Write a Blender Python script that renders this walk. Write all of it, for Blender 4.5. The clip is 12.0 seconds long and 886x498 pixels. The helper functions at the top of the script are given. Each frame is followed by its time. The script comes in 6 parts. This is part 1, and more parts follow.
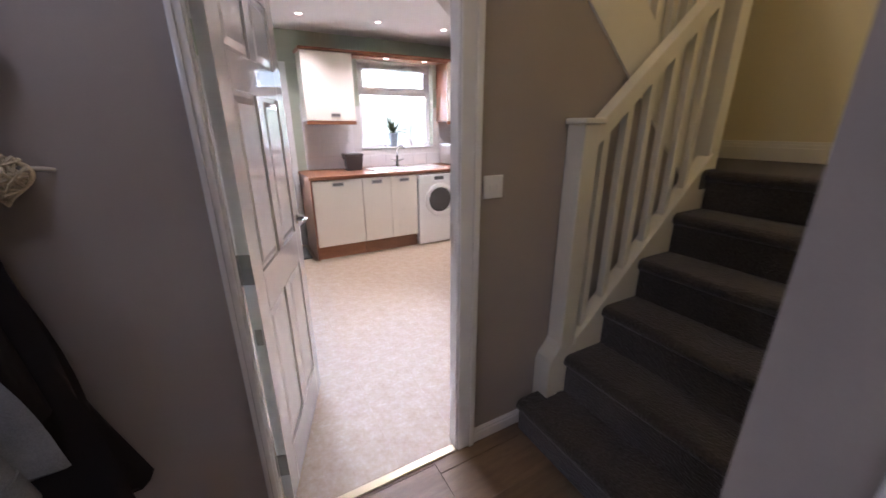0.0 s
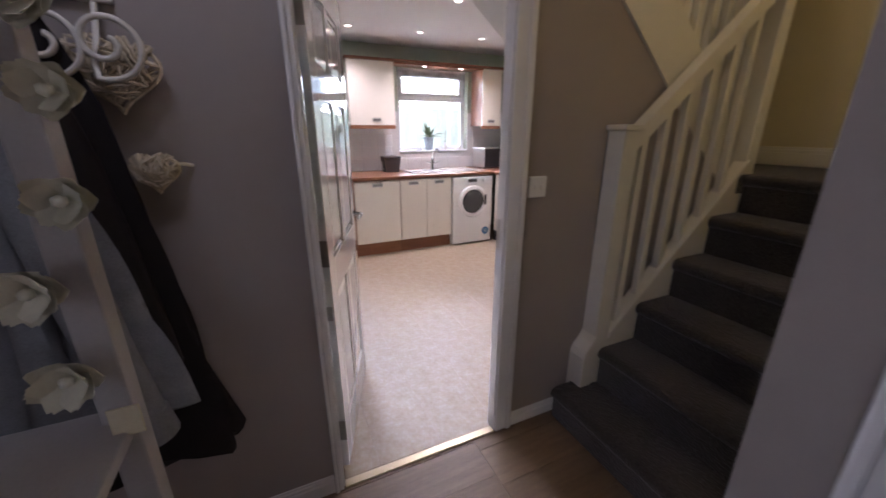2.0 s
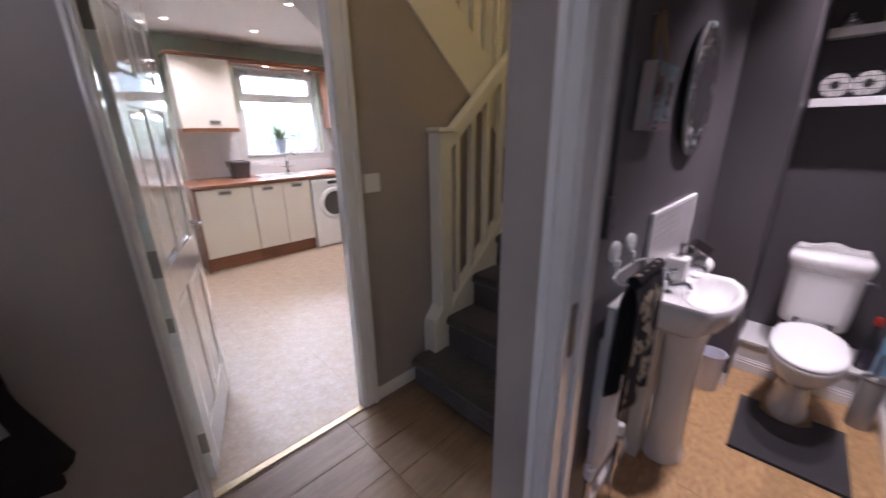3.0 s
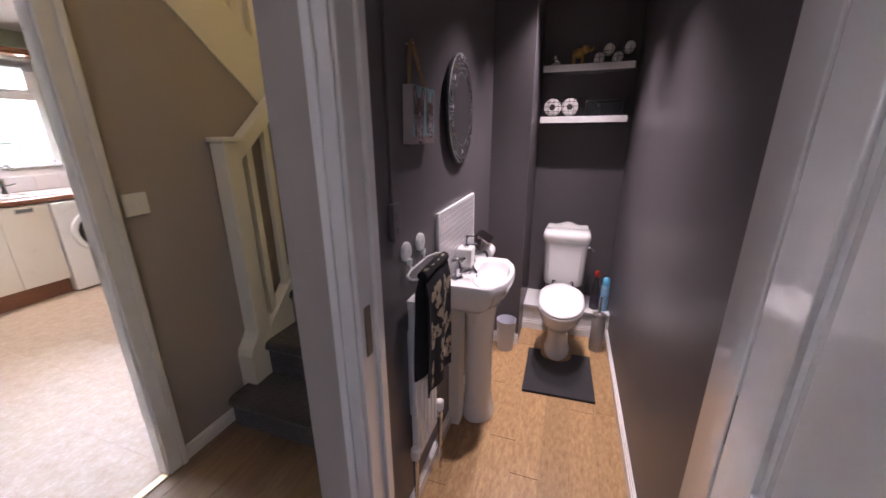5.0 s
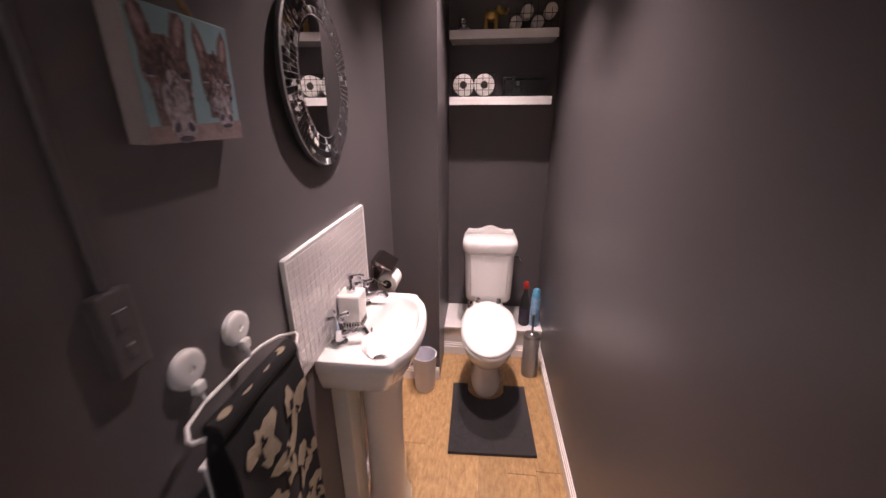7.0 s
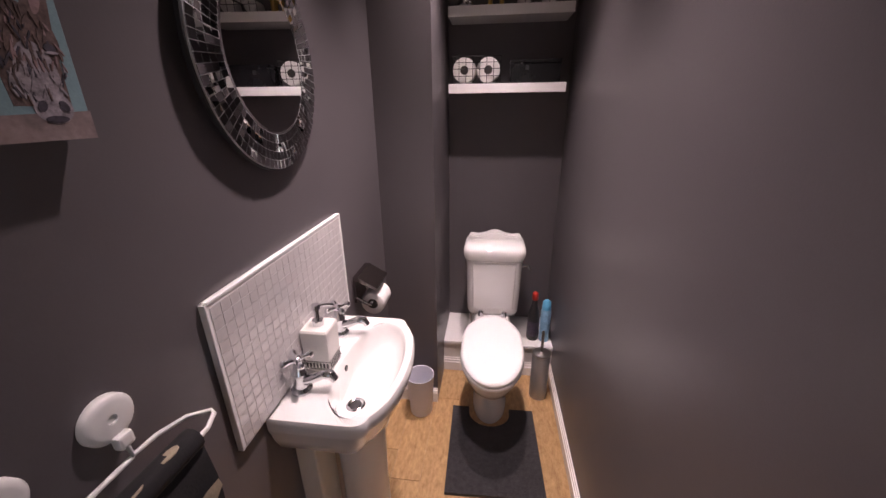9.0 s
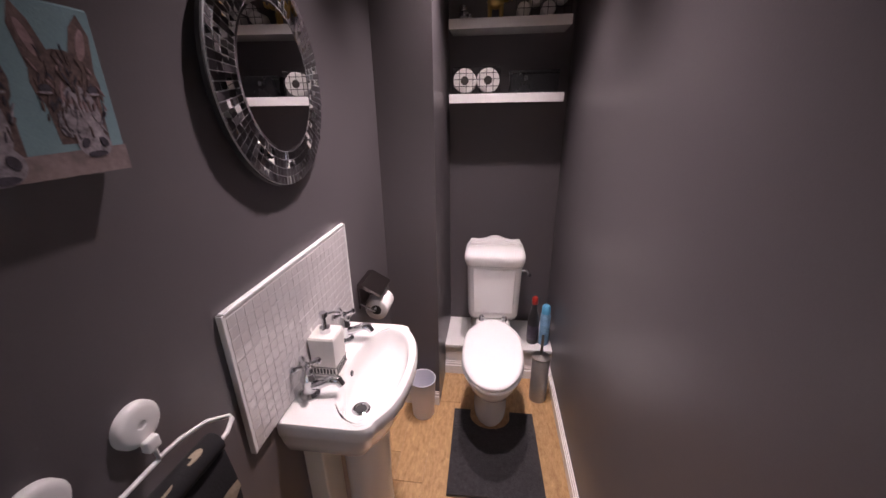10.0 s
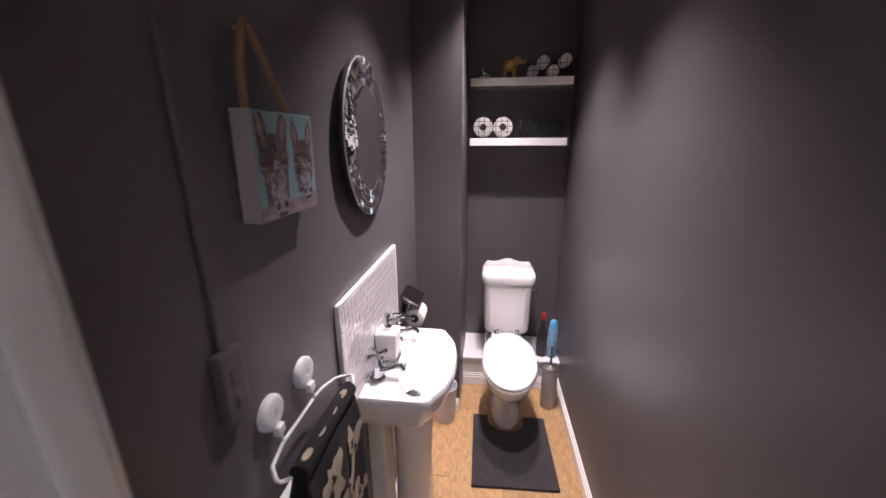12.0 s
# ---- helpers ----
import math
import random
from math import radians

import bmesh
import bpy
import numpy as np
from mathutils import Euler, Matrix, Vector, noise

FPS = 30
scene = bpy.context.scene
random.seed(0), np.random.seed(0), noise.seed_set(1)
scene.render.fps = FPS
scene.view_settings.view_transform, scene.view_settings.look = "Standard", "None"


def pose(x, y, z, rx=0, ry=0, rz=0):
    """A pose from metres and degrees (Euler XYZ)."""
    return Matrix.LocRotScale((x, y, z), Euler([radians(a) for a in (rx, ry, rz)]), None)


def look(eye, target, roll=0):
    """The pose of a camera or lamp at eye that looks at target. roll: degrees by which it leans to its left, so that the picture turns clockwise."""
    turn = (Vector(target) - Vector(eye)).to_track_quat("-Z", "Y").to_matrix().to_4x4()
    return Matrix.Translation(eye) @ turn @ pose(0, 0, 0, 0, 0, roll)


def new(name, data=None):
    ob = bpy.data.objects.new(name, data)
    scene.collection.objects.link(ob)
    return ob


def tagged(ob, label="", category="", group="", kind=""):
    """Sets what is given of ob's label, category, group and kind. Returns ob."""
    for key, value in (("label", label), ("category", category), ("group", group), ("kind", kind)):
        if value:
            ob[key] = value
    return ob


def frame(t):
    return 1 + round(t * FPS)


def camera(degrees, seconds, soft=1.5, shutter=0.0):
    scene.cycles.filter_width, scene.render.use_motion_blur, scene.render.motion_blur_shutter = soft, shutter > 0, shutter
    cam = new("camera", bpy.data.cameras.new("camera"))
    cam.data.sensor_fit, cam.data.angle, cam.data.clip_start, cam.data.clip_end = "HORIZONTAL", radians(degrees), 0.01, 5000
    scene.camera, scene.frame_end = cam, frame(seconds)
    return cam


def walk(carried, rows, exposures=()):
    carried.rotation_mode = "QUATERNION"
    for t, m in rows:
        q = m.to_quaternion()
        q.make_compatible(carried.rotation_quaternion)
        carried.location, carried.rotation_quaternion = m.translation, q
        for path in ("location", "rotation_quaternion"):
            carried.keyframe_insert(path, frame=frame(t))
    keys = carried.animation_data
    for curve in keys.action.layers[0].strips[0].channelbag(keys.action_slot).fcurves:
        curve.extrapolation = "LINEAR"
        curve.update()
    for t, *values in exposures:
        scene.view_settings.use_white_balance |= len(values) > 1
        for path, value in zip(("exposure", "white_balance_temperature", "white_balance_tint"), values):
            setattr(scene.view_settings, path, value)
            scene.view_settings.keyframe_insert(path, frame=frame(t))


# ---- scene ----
cam = camera(101.0, 12.0, shutter=0.5)
PATH = [
    (0, (0.227, -0.026, 1.416), (1.135, 1.639, 0.781), -0.3),
    (0.5, (0.26, 0.037, 1.431), (0.989, 1.789, 0.798), -0.5),
    (1, (0.208, 0.017, 1.437), (0.859, 1.814, 0.849), 0.0),
    (1.5, (0.12, -0.035, 1.426), (0.777, 1.759, 0.835), -0.0),
    (2, (0.068, -0.121, 1.42), (0.861, 1.609, 0.805), 0.0),
    (2.5, (0.116, -0.205, 1.413), (1.179, 1.371, 0.793), -0.8),
    (3, (0.083, -0.375, 1.432), (1.41, 0.988, 0.813), -0.8),
    (3.5, (0.059, -0.463, 1.447), (1.599, 0.653, 0.829), -0.7),
    (5.5, (0.186, -0.482, 1.455), (2.026, -0.011, 0.831), -0.3),
    (6, (0.312, -0.435, 1.459), (2.175, -0.13, 0.799), -0.2),
    (6.5, (0.49, -0.429, 1.467), (2.362, -0.22, 0.796), -0.1),
    (7, (0.713, -0.45, 1.456), (2.584, -0.248, 0.777), -0.2),
    (7.5, (0.833, -0.454, 1.457), (2.698, -0.243, 0.764), -0.3),
    (9.5, (0.965, -0.476, 1.449), (2.816, -0.226, 0.733), -0.7),
    (10, (0.931, -0.473, 1.484), (2.785, -0.225, 0.777), -0.8),
    (10.5, (0.888, -0.446, 1.507), (2.749, -0.211, 0.813), -0.5),
    (11, (0.833, -0.422, 1.525), (2.708, -0.194, 0.868), -0.3),
    (11.5, (0.755, -0.408, 1.533), (2.642, -0.18, 0.909), -0.3),
    (12, (0.647, -0.371, 1.543), (2.551, -0.134, 0.978), -0.3),
]
walk(cam, [(t, look(eye, target, roll)) for t, eye, target, roll in PATH],
     [(0, 0.75, 5980, 27), (1.5, 0.34, 5950, 28), (2.2, 0.34, 5950, 28), (3.5, 0.75, 5950, 24), (5.5, 0.82, 6600, 26), (7, 0.88, 7300, 30), (9.5, 0.56, 6800, 26), (11, 0.85, 6450, 23), (12, 1.18, 6350, 21)])

# ---- light ----
world = bpy.data.worlds.new("sky")
scene.world = world
world.use_nodes = True
wn = world.node_tree.nodes
sky = wn.new("ShaderNodeTexSky")
sky.sky_type, sky.sun_disc = "NISHITA", False
sky.sun_elevation, sky.sun_rotation = radians(50), radians(215)
wn["Background"].inputs["Strength"].default_value = 0.13
world.node_tree.links.new(sky.outputs["Color"], wn["Background"].inputs["Color"])


def lamp(name, kind, energy, color, m, **more):
    data = bpy.data.lights.new(name, kind)
    data.energy, data.color = energy, color
    for key, value in more.items():
        if key == "size":
            data.size = value
        elif key == "size_y":
            data.shape, data.size_y = "RECTANGLE", value
        elif key == "radius":
            data.shadow_soft_size = value
        elif key == "angle":
            data.angle = radians(value)
        elif key == "cone":
            data.spot_size, data.spot_blend = radians(value), 1.0
    ob = new(name, data)
    ob.matrix_world = m
    return ob


lamp("sun", "SUN", 4.0, (1.0, 0.96, 0.9), look((-9, -13, 19), (0, 0, 0)), angle=12)
# recessed lamps
SPOTS = [(0.93, 4.03), (1.68, 3.98), (2.42, 3.95), (1.60, 2.93)]
for sx, sy in SPOTS:
    lamp("kitchen_spot", "SPOT", 46, (1.0, 0.93, 0.87), look((sx, sy, 2.405), (sx, sy, 0)), radius=0.03, cone=120)
WC_SPOTS = [(1.79, -0.42), (2.40, -0.44)]
for sx, sy in WC_SPOTS:
    lamp("toilet_spot", "SPOT", 66, (1.0, 0.90, 0.89), look((sx, sy, 2.335), (sx, sy, 0)), radius=0.03, cone=90)
# unseen lamp over the upper landing, then two fill lamps added to the hall
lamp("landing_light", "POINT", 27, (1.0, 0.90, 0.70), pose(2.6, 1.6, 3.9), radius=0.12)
# cool area fill, set in a made-up opening of the west wall
lamp("hall_west_fill", "AREA", 0.9, (0.84, 0.90, 1.0), look((-1.28, -1.1, 1.45), (0, -0.9, 1.25)), size=0.9, size_y=1.1)
# point fill near the ceiling, no fitting known, added to lift hall and toilet
lamp("hall_ceiling_fill", "POINT", 3.3, (0.84, 0.89, 1.0), pose(-0.25, 0.55, 2.28), radius=0.1)


# ---- materials ----
def nodes_of(name):
    m = bpy.data.materials.new(name)
    m.use_nodes = True
    nt = m.node_tree
    return m, nt, nt.nodes, nt.links, nt.nodes["Principled BSDF"]


def noise_node(nt, scale, detail=4.0, rough=0.55, vec=None):
    n = nt.nodes.new("ShaderNodeTexNoise")
    n.inputs["Scale"].default_value, n.inputs["Detail"].default_value, n.inputs["Roughness"].default_value = scale, detail, rough
    if vec is not None:
        nt.links.new(vec, n.inputs["Vector"])
    return n


def ramp(nt, fac, stops):
    r = nt.nodes.new("ShaderNodeValToRGB")
    el = r.color_ramp.elements
    while len(el) < len(stops):
        el.new(0.5)
    for e, (p, c) in zip(el, stops):
        e.position, e.color = p, (*c, 1)
    nt.links.new(fac, r.inputs["Fac"])
    return r


def bump_into(nt, bsdf, height, strength, distance=0.002):
    b = nt.nodes.new("ShaderNodeBump")
    b.inputs["Strength"].default_value, b.inputs["Distance"].default_value = strength, distance
    nt.links.new(height, b.inputs["Height"])
    nt.links.new(b.outputs["Normal"], bsdf.inputs["Normal"])
    return b


def shade(c, f):
    return tuple(min(1.0, v * f) for v in c)


def coords(nt, stretch=(1, 1, 1), turn=(0, 0, 0)):
    tc = nt.nodes.new("ShaderNodeTexCoord")
    mp = nt.nodes.new("ShaderNodeMapping")
    mp.inputs["Scale"].default_value, mp.inputs["Rotation"].default_value = stretch, turn
    nt.links.new(tc.outputs["Object"], mp.inputs["Vector"])
    return mp.outputs["Vector"]


def surf(name, c, rough=0.5, metal=0.0, var=0.08, scale=3.0, bump=0.15, fine=160.0, coat=0.0, dist=0.001, rvar=0.08):
    m, nt, nd, ln, p = nodes_of(name)
    vec = coords(nt)
    a, b = noise_node(nt, scale, 5, 0.6, vec), noise_node(nt, fine, 3, 0.5, vec)
    mix = nd.new("ShaderNodeMath")
    mix.operation = "MULTIPLY_ADD"
    ln.new(b.outputs["Fac"], mix.inputs[0])
    mix.inputs[1].default_value = 0.35
    sc = nd.new("ShaderNodeMath")
    sc.operation = "MULTIPLY"
    ln.new(a.outputs["Fac"], sc.inputs[0])
    sc.inputs[1].default_value = 0.65
    ln.new(sc.outputs[0], mix.inputs[2])
    r = ramp(nt, mix.outputs[0], [(0.3, shade(c, 1 - var)), (0.7, shade(c, 1 + var))])
    ln.new(r.outputs["Color"], p.inputs["Base Color"])
    rr = nd.new("ShaderNodeMapRange")
    rr.inputs["To Min"].default_value, rr.inputs["To Max"].default_value = max(0.02, rough - rvar), min(1, rough + rvar)
    ln.new(a.outputs["Fac"], rr.inputs["Value"])
    ln.new(rr.outputs[0], p.inputs["Roughness"])
    p.inputs["Metallic"].default_value, p.inputs["Coat Weight"].default_value = metal, coat
    if bump:
        bump_into(nt, p, b.outputs["Fac"], bump, dist)
    return m


def wood(name, dark, light, along=(1, 12, 12), rough=0.45, scale=3.0, bump=0.15):
    m, nt, nd, ln, p = nodes_of(name)
    vec = coords(nt, along)
    info = nd.new("ShaderNodeObjectInfo")
    add = nd.new("ShaderNodeVectorMath")
    add.operation = "MULTIPLY_ADD"
    ln.new(info.outputs["Random"], add.inputs[0])
    add.inputs[1].default_value = (37, 53, 71)
    ln.new(vec, add.inputs[2])
    g = noise_node(nt, scale, 8, 0.65, add.outputs[0])
    f = noise_node(nt, scale * 9, 4, 0.6, add.outputs[0])
    mx = nd.new("ShaderNodeMath")
    mx.operation = "MULTIPLY_ADD"
    ln.new(f.outputs["Fac"], mx.inputs[0])
    mx.inputs[1].default_value = 0.4
    s = nd.new("ShaderNodeMath")
    s.operation = "MULTIPLY"
    ln.new(g.outputs["Fac"], s.inputs[0])
    s.inputs[1].default_value = 0.6
    ln.new(s.outputs[0], mx.inputs[2])
    r = ramp(nt, mx.outputs[0], [(0.32, dark), (0.68, light)])
    hsv = nd.new("ShaderNodeHueSaturation")
    vr = nd.new("ShaderNodeMapRange")
    vr.inputs["To Min"].default_value, vr.inputs["To Max"].default_value = 0.86, 1.12
    ln.new(info.outputs["Random"], vr.inputs["Value"])
    ln.new(vr.outputs[0], hsv.inputs["Value"])
    ln.new(r.outputs["Color"], hsv.inputs["Color"])
    ln.new(hsv.outputs["Color"], p.inputs["Base Color"])
    p.inputs["Roughness"].default_value = rough
    bump_into(nt, p, f.outputs["Fac"], bump, 0.0008)
    return m


def vinyl(name):
    # mottled grey and tan sheet flooring with stone-like blotches
    m, nt, nd, ln, p = nodes_of(name)
    vec = coords(nt)
    big, mid, fin = noise_node(nt, 14, 5, 0.6, vec), noise_node(nt, 48, 5, 0.65, vec), noise_node(nt, 140, 3, 0.5, vec)
    a = nd.new("ShaderNodeMath")
    a.operation = "ADD"
    ln.new(big.outputs["Fac"], a.inputs[0])
    ln.new(mid.outputs["Fac"], a.inputs[1])
    h = nd.new("ShaderNodeMath")
    h.operation = "MULTIPLY"
    ln.new(a.outputs[0], h.inputs[0])
    h.inputs[1].default_value = 0.5
    r = ramp(nt, h.outputs[0], [(0.36, (0.34, 0.25, 0.165)), (0.46, (0.385, 0.295, 0.205)), (0.54, (0.41, 0.325, 0.24)), (0.66, (0.47, 0.40, 0.32))])
    ln.new(r.outputs["Color"], p.inputs["Base Color"])
    p.inputs["Roughness"].default_value = 0.42
    bump_into(nt, p, fin.outputs["Fac"], 0.12, 0.001)
    return m


def carpet(name, c, pile=120, tufts=95, depth=0.006):
    m, nt, nd, ln, p = nodes_of(name)
    vec = coords(nt)
    a, b = noise_node(nt, 5, 4, 0.6, vec), noise_node(nt, tufts, 5, 0.7, vec)
    v = nd.new("ShaderNodeTexVoronoi")
    v.inputs["Scale"].default_value = pile
    ln.new(vec, v.inputs["Vector"])
    mx = nd.new("ShaderNodeMath")
    mx.operation = "MULTIPLY_ADD"
    ln.new(b.outputs["Fac"], mx.inputs[0])
    mx.inputs[1].default_value = 0.7
    s = nd.new("ShaderNodeMath")
    s.operation = "MULTIPLY"
    ln.new(a.outputs["Fac"], s.inputs[0])
    s.inputs[1].default_value = 0.3
    ln.new(s.outputs[0], mx.inputs[2])
    r = ramp(nt, mx.outputs[0], [(0.38, shade(c, 0.45)), (0.62, shade(c, 1.7))])
    ln.new(r.outputs["Color"], p.inputs["Base Color"])
    p.inputs["Roughness"].default_value, p.inputs["Sheen Weight"].default_value = 0.95, 0.25
    bump_into(nt, p, v.outputs["Distance"], 0.9, depth)
    return m


def glass(name, tint=(0.95, 0.98, 0.97)):
    m, nt, nd, ln, p = nodes_of(name)
    p.inputs["Base Color"].default_value = (*tint, 1)
    p.inputs["Transmission Weight"].default_value, p.inputs["Roughness"].default_value, p.inputs["IOR"].default_value = 1.0, 0.0, 1.45
    return m


def mirror_mat(name, rough=0.01, c=(0.9, 0.92, 0.92)):
    m, nt, nd, ln, p = nodes_of(name)
    p.inputs["Base Color"].default_value, p.inputs["Metallic"].default_value, p.inputs["Roughness"].default_value = (*c, 1), 1.0, rough
    return m


def glow(name, c, strength):
    m, nt, nd, ln, p = nodes_of(name)
    p.inputs["Emission Color"].default_value, p.inputs["Emission Strength"].default_value = (*c, 1), strength
    p.inputs["Base Color"].default_value = (*c, 1)
    return m


M_HALL = surf("hall_paint", (0.35, 0.305, 0.278), 0.75, var=0.04, scale=2, bump=0.12, fine=220)
M_WC = surf("toilet_paint", (0.108, 0.097, 0.103), 0.40, var=0.05, scale=2, bump=0.14, fine=220)
M_YELLOW = surf("stair_paint", (0.68, 0.60, 0.38), 0.75, var=0.04, scale=2, bump=0.1, fine=220)
M_GREEN = surf("kitchen_paint", (0.41, 0.455, 0.365), 0.7, var=0.04, scale=2, bump=0.1, fine=220)
M_CEIL = surf("ceiling_paint", (0.78, 0.77, 0.76), 0.85, var=0.03, scale=2, bump=0.1, fine=180)
M_TILEWALL = surf("splashback_paint", (0.74, 0.73, 0.74), 0.25, var=0.02, bump=0.02)
M_GLOSS = surf("white_gloss_paint", (0.82, 0.81, 0.80), 0.06, var=0.025, scale=4, bump=0.02, fine=30, coat=1.0, rvar=0.03)
M_SATIN = surf("cream_satin_paint", (0.74, 0.71, 0.62), 0.38, var=0.03, scale=5, bump=0.06, fine=90)
M_CARPET = carpet("charcoal_carpet", (0.037, 0.030, 0.027))
M_LAMINATE = wood("oak_laminate", (0.125, 0.08, 0.05), (0.24, 0.16, 0.10), (1.2, 14, 14), 0.38)
M_CORK = wood("golden_oak_floor", (0.27, 0.14, 0.055), (0.64, 0.42, 0.21), (5, 13, 13), 0.33, 5.0)
M_VINYL = vinyl("mottled_vinyl")
M_CREAM = surf("cream_cabinet_front", (0.83, 0.78, 0.69), 0.3, var=0.02, scale=3, bump=0.02)
M_CHERRY = wood("cherry_wood", (0.17, 0.066, 0.032), (0.30, 0.128, 0.064), (2, 16, 16), 0.35)
M_CHERRY_Z = wood("cherry_wood_upright", (0.17, 0.066, 0.032), (0.30, 0.128, 0.064), (16, 16, 2), 0.35)
M_CHROME = mirror_mat("chrome", 0.06, (0.62, 0.63, 0.65))
M_STEEL = mirror_mat("brushed_steel", 0.28, (0.62, 0.6, 0.57))
M_CHINA = surf("glazed_china", (0.77, 0.76, 0.745), 0.07, var=0.01, bump=0.0, coat=0.5, rvar=0.03)
M_WHITE = surf("white_plastic", (0.82, 0.82, 0.81), 0.35, var=0.02, bump=0.02)
M_UPVC = surf("white_upvc", (0.84, 0.85, 0.86), 0.28, var=0.015, bump=0.0)
M_DARKPL = surf("dark_plastic", (0.03, 0.03, 0.032), 0.4, var=0.1, bump=0.05)
M_GREYPL = surf("grey_plastic", (0.17, 0.165, 0.16), 0.45, var=0.08, bump=0.05)
M_GLASS = glass("clear_glass")
M_HINGE = mirror_mat("dull_steel", 0.35, (0.24, 0.22, 0.20))
M_BRASS = mirror_mat("brass_strip", 0.3, (0.7, 0.6, 0.42))


# ---- building blocks ----
def box(bm, x0, x1, y0, y1, z0, z1, bev=0.0, seg=2):
    vs = [bm.verts.new((x, y, z)) for x in (x0, x1) for y in (y0, y1) for z in (z0, z1)]
    fs = [bm.faces.new([vs[i] for i in f]) for f in ((0, 1, 3, 2), (4, 6, 7, 5), (0, 4, 5, 1), (2, 3, 7, 6), (0, 2, 6, 4), (1, 5, 7, 3))]
    if bev:
        es = {e for f in fs for e in f.edges}
        bmesh.ops.bevel(bm, geom=list(es), offset=bev, segments=seg, affect="EDGES", profile=0.6)
    return bm


def B(x0, x1, y0, y1, z0, z1, bev=0.0, seg=2):
    return box(bmesh.new(), x0, x1, y0, y1, z0, z1, bev, seg)


def lathe(bm, pts, n=32, c=(0, 0, 0), axis="z", sx=1.0, sy=1.0, cap=True):
    """A turned body from (radius, height) pairs round an axis through c."""
    rings = []
    for r, h in pts:
        ring = []
        for i in range(n):
            a = 2 * math.pi * i / n
            u, v = r * math.cos(a) * sx, r * math.sin(a) * sy
            p = {"z": (u, v, h), "y": (u, h, v), "x": (h, u, v)}[axis]
            ring.append(bm.verts.new((c[0] + p[0], c[1] + p[1], c[2] + p[2])))
        rings.append(ring)
    for a, b in zip(rings, rings[1:]):
        for i in range(n):
            bm.faces.new((a[i], a[(i + 1) % n], b[(i + 1) % n], b[i]))
    if cap:
        bm.faces.new(rings[0][::-1])
        bm.faces.new(rings[-1])
    bmesh.ops.recalc_face_normals(bm, faces=bm.faces)
    return bm


def tube(bm, pts, r, n=10):
    """A round bar along a line of points; r may be one radius or one for each point."""
    pts = [Vector(p) for p in pts]
    rs = r if isinstance(r, (list, tuple)) else [r] * len(pts)
    rings, side = [], None
    for i, p in enumerate(pts):
        d = (pts[min(i + 1, len(pts) - 1)] - pts[max(i - 1, 0)]).normalized()
        if side is None:
            side = d.orthogonal().normalized()
        side = (side - d * side.dot(d)).normalized()
        up = d.cross(side)
        rings.append([bm.verts.new(p + rs[i] * (math.cos(2 * math.pi * k / n) * side + math.sin(2 * math.pi * k / n) * up)) for k in range(n)])
    for a, b in zip(rings, rings[1:]):
        for i in range(n):
            bm.faces.new((a[i], a[(i + 1) % n], b[(i + 1) % n], b[i]))
    bm.faces.new(rings[0][::-1])
    bm.faces.new(rings[-1])
    bmesh.ops.recalc_face_normals(bm, faces=bm.faces)
    return bm


def prism(bm, outline, axis, a, b):
    """A flat outline of (u, v) pairs given depth from a to b along an axis: y takes (x, z), x takes (y, z), z takes (x, y)."""
    def at(u, v, w):
        return {"y": (u, w, v), "x": (w, u, v), "z": (u, v, w)}[axis]
    lo, hi = [bm.verts.new(at(u, v, a)) for u, v in outline], [bm.verts.new(at(u, v, b)) for u, v in outline]
    n = len(outline)
    for i in range(n):
        bm.faces.new((lo[i], lo[(i + 1) % n], hi[(i + 1) % n], hi[i]))
    bm.faces.new(lo[::-1])
    bm.faces.new(hi)
    bmesh.ops.recalc_face_normals(bm, faces=bm.faces)
    return bm


def loft(bm, rings, cap=True):
    """Skin over closed rings of equally many points."""
    rows = [[bm.verts.new(p) for p in ring] for ring in rings]
    n = len(rows[0])
    for a, b in zip(rows, rows[1:]):
        for i in range(n):
            bm.faces.new((a[i], a[(i + 1) % n], b[(i + 1) % n], b[i]))
    if cap:
        bm.faces.new(rows[0][::-1])
        bm.faces.new(rows[-1])
    bmesh.ops.recalc_face_normals(bm, faces=bm.faces)
    return bm


def mesh_of(name, bm, material, smooth=None):
    me = bpy.data.meshes.new(name)
    bmesh.ops.remove_doubles(bm, verts=bm.verts, dist=1e-5)
    bm.to_mesh(me)
    bm.free()
    me.materials.append(material)
    if smooth:
        me.shade_smooth()
        me.set_sharp_from_angle(angle=radians(smooth))
    return me


def structure(name, bm, material, label="", category="", smooth=None):
    return tagged(new(name, mesh_of(name, bm, material, smooth)), label, category, kind="structure")


PLACES = {}


def thing(name, base, label, category, group="", kind=""):
    """An empty at the base of a thing, to which its parts are hung. Parts are given in world places."""
    ob = tagged(new(name), label, category, group, kind)
    ob.empty_display_size = 0.05
    ob.location = base
    PLACES[ob.name] = Matrix.Translation(base)
    return ob


def part(name, bm, material, parent, label="", smooth=None):
    ob = new(name, bm if isinstance(bm, bpy.types.Mesh) else mesh_of(name, bm, material, smooth))
    ob.parent = parent
    ob.matrix_parent_inverse = PLACES.get(parent.name, Matrix()).inverted()
    return tagged(ob, label)


def solo(name, bm, material, label, category, group="", smooth=None):
    return tagged(new(name, mesh_of(name, bm, material, smooth)), label, category, group)


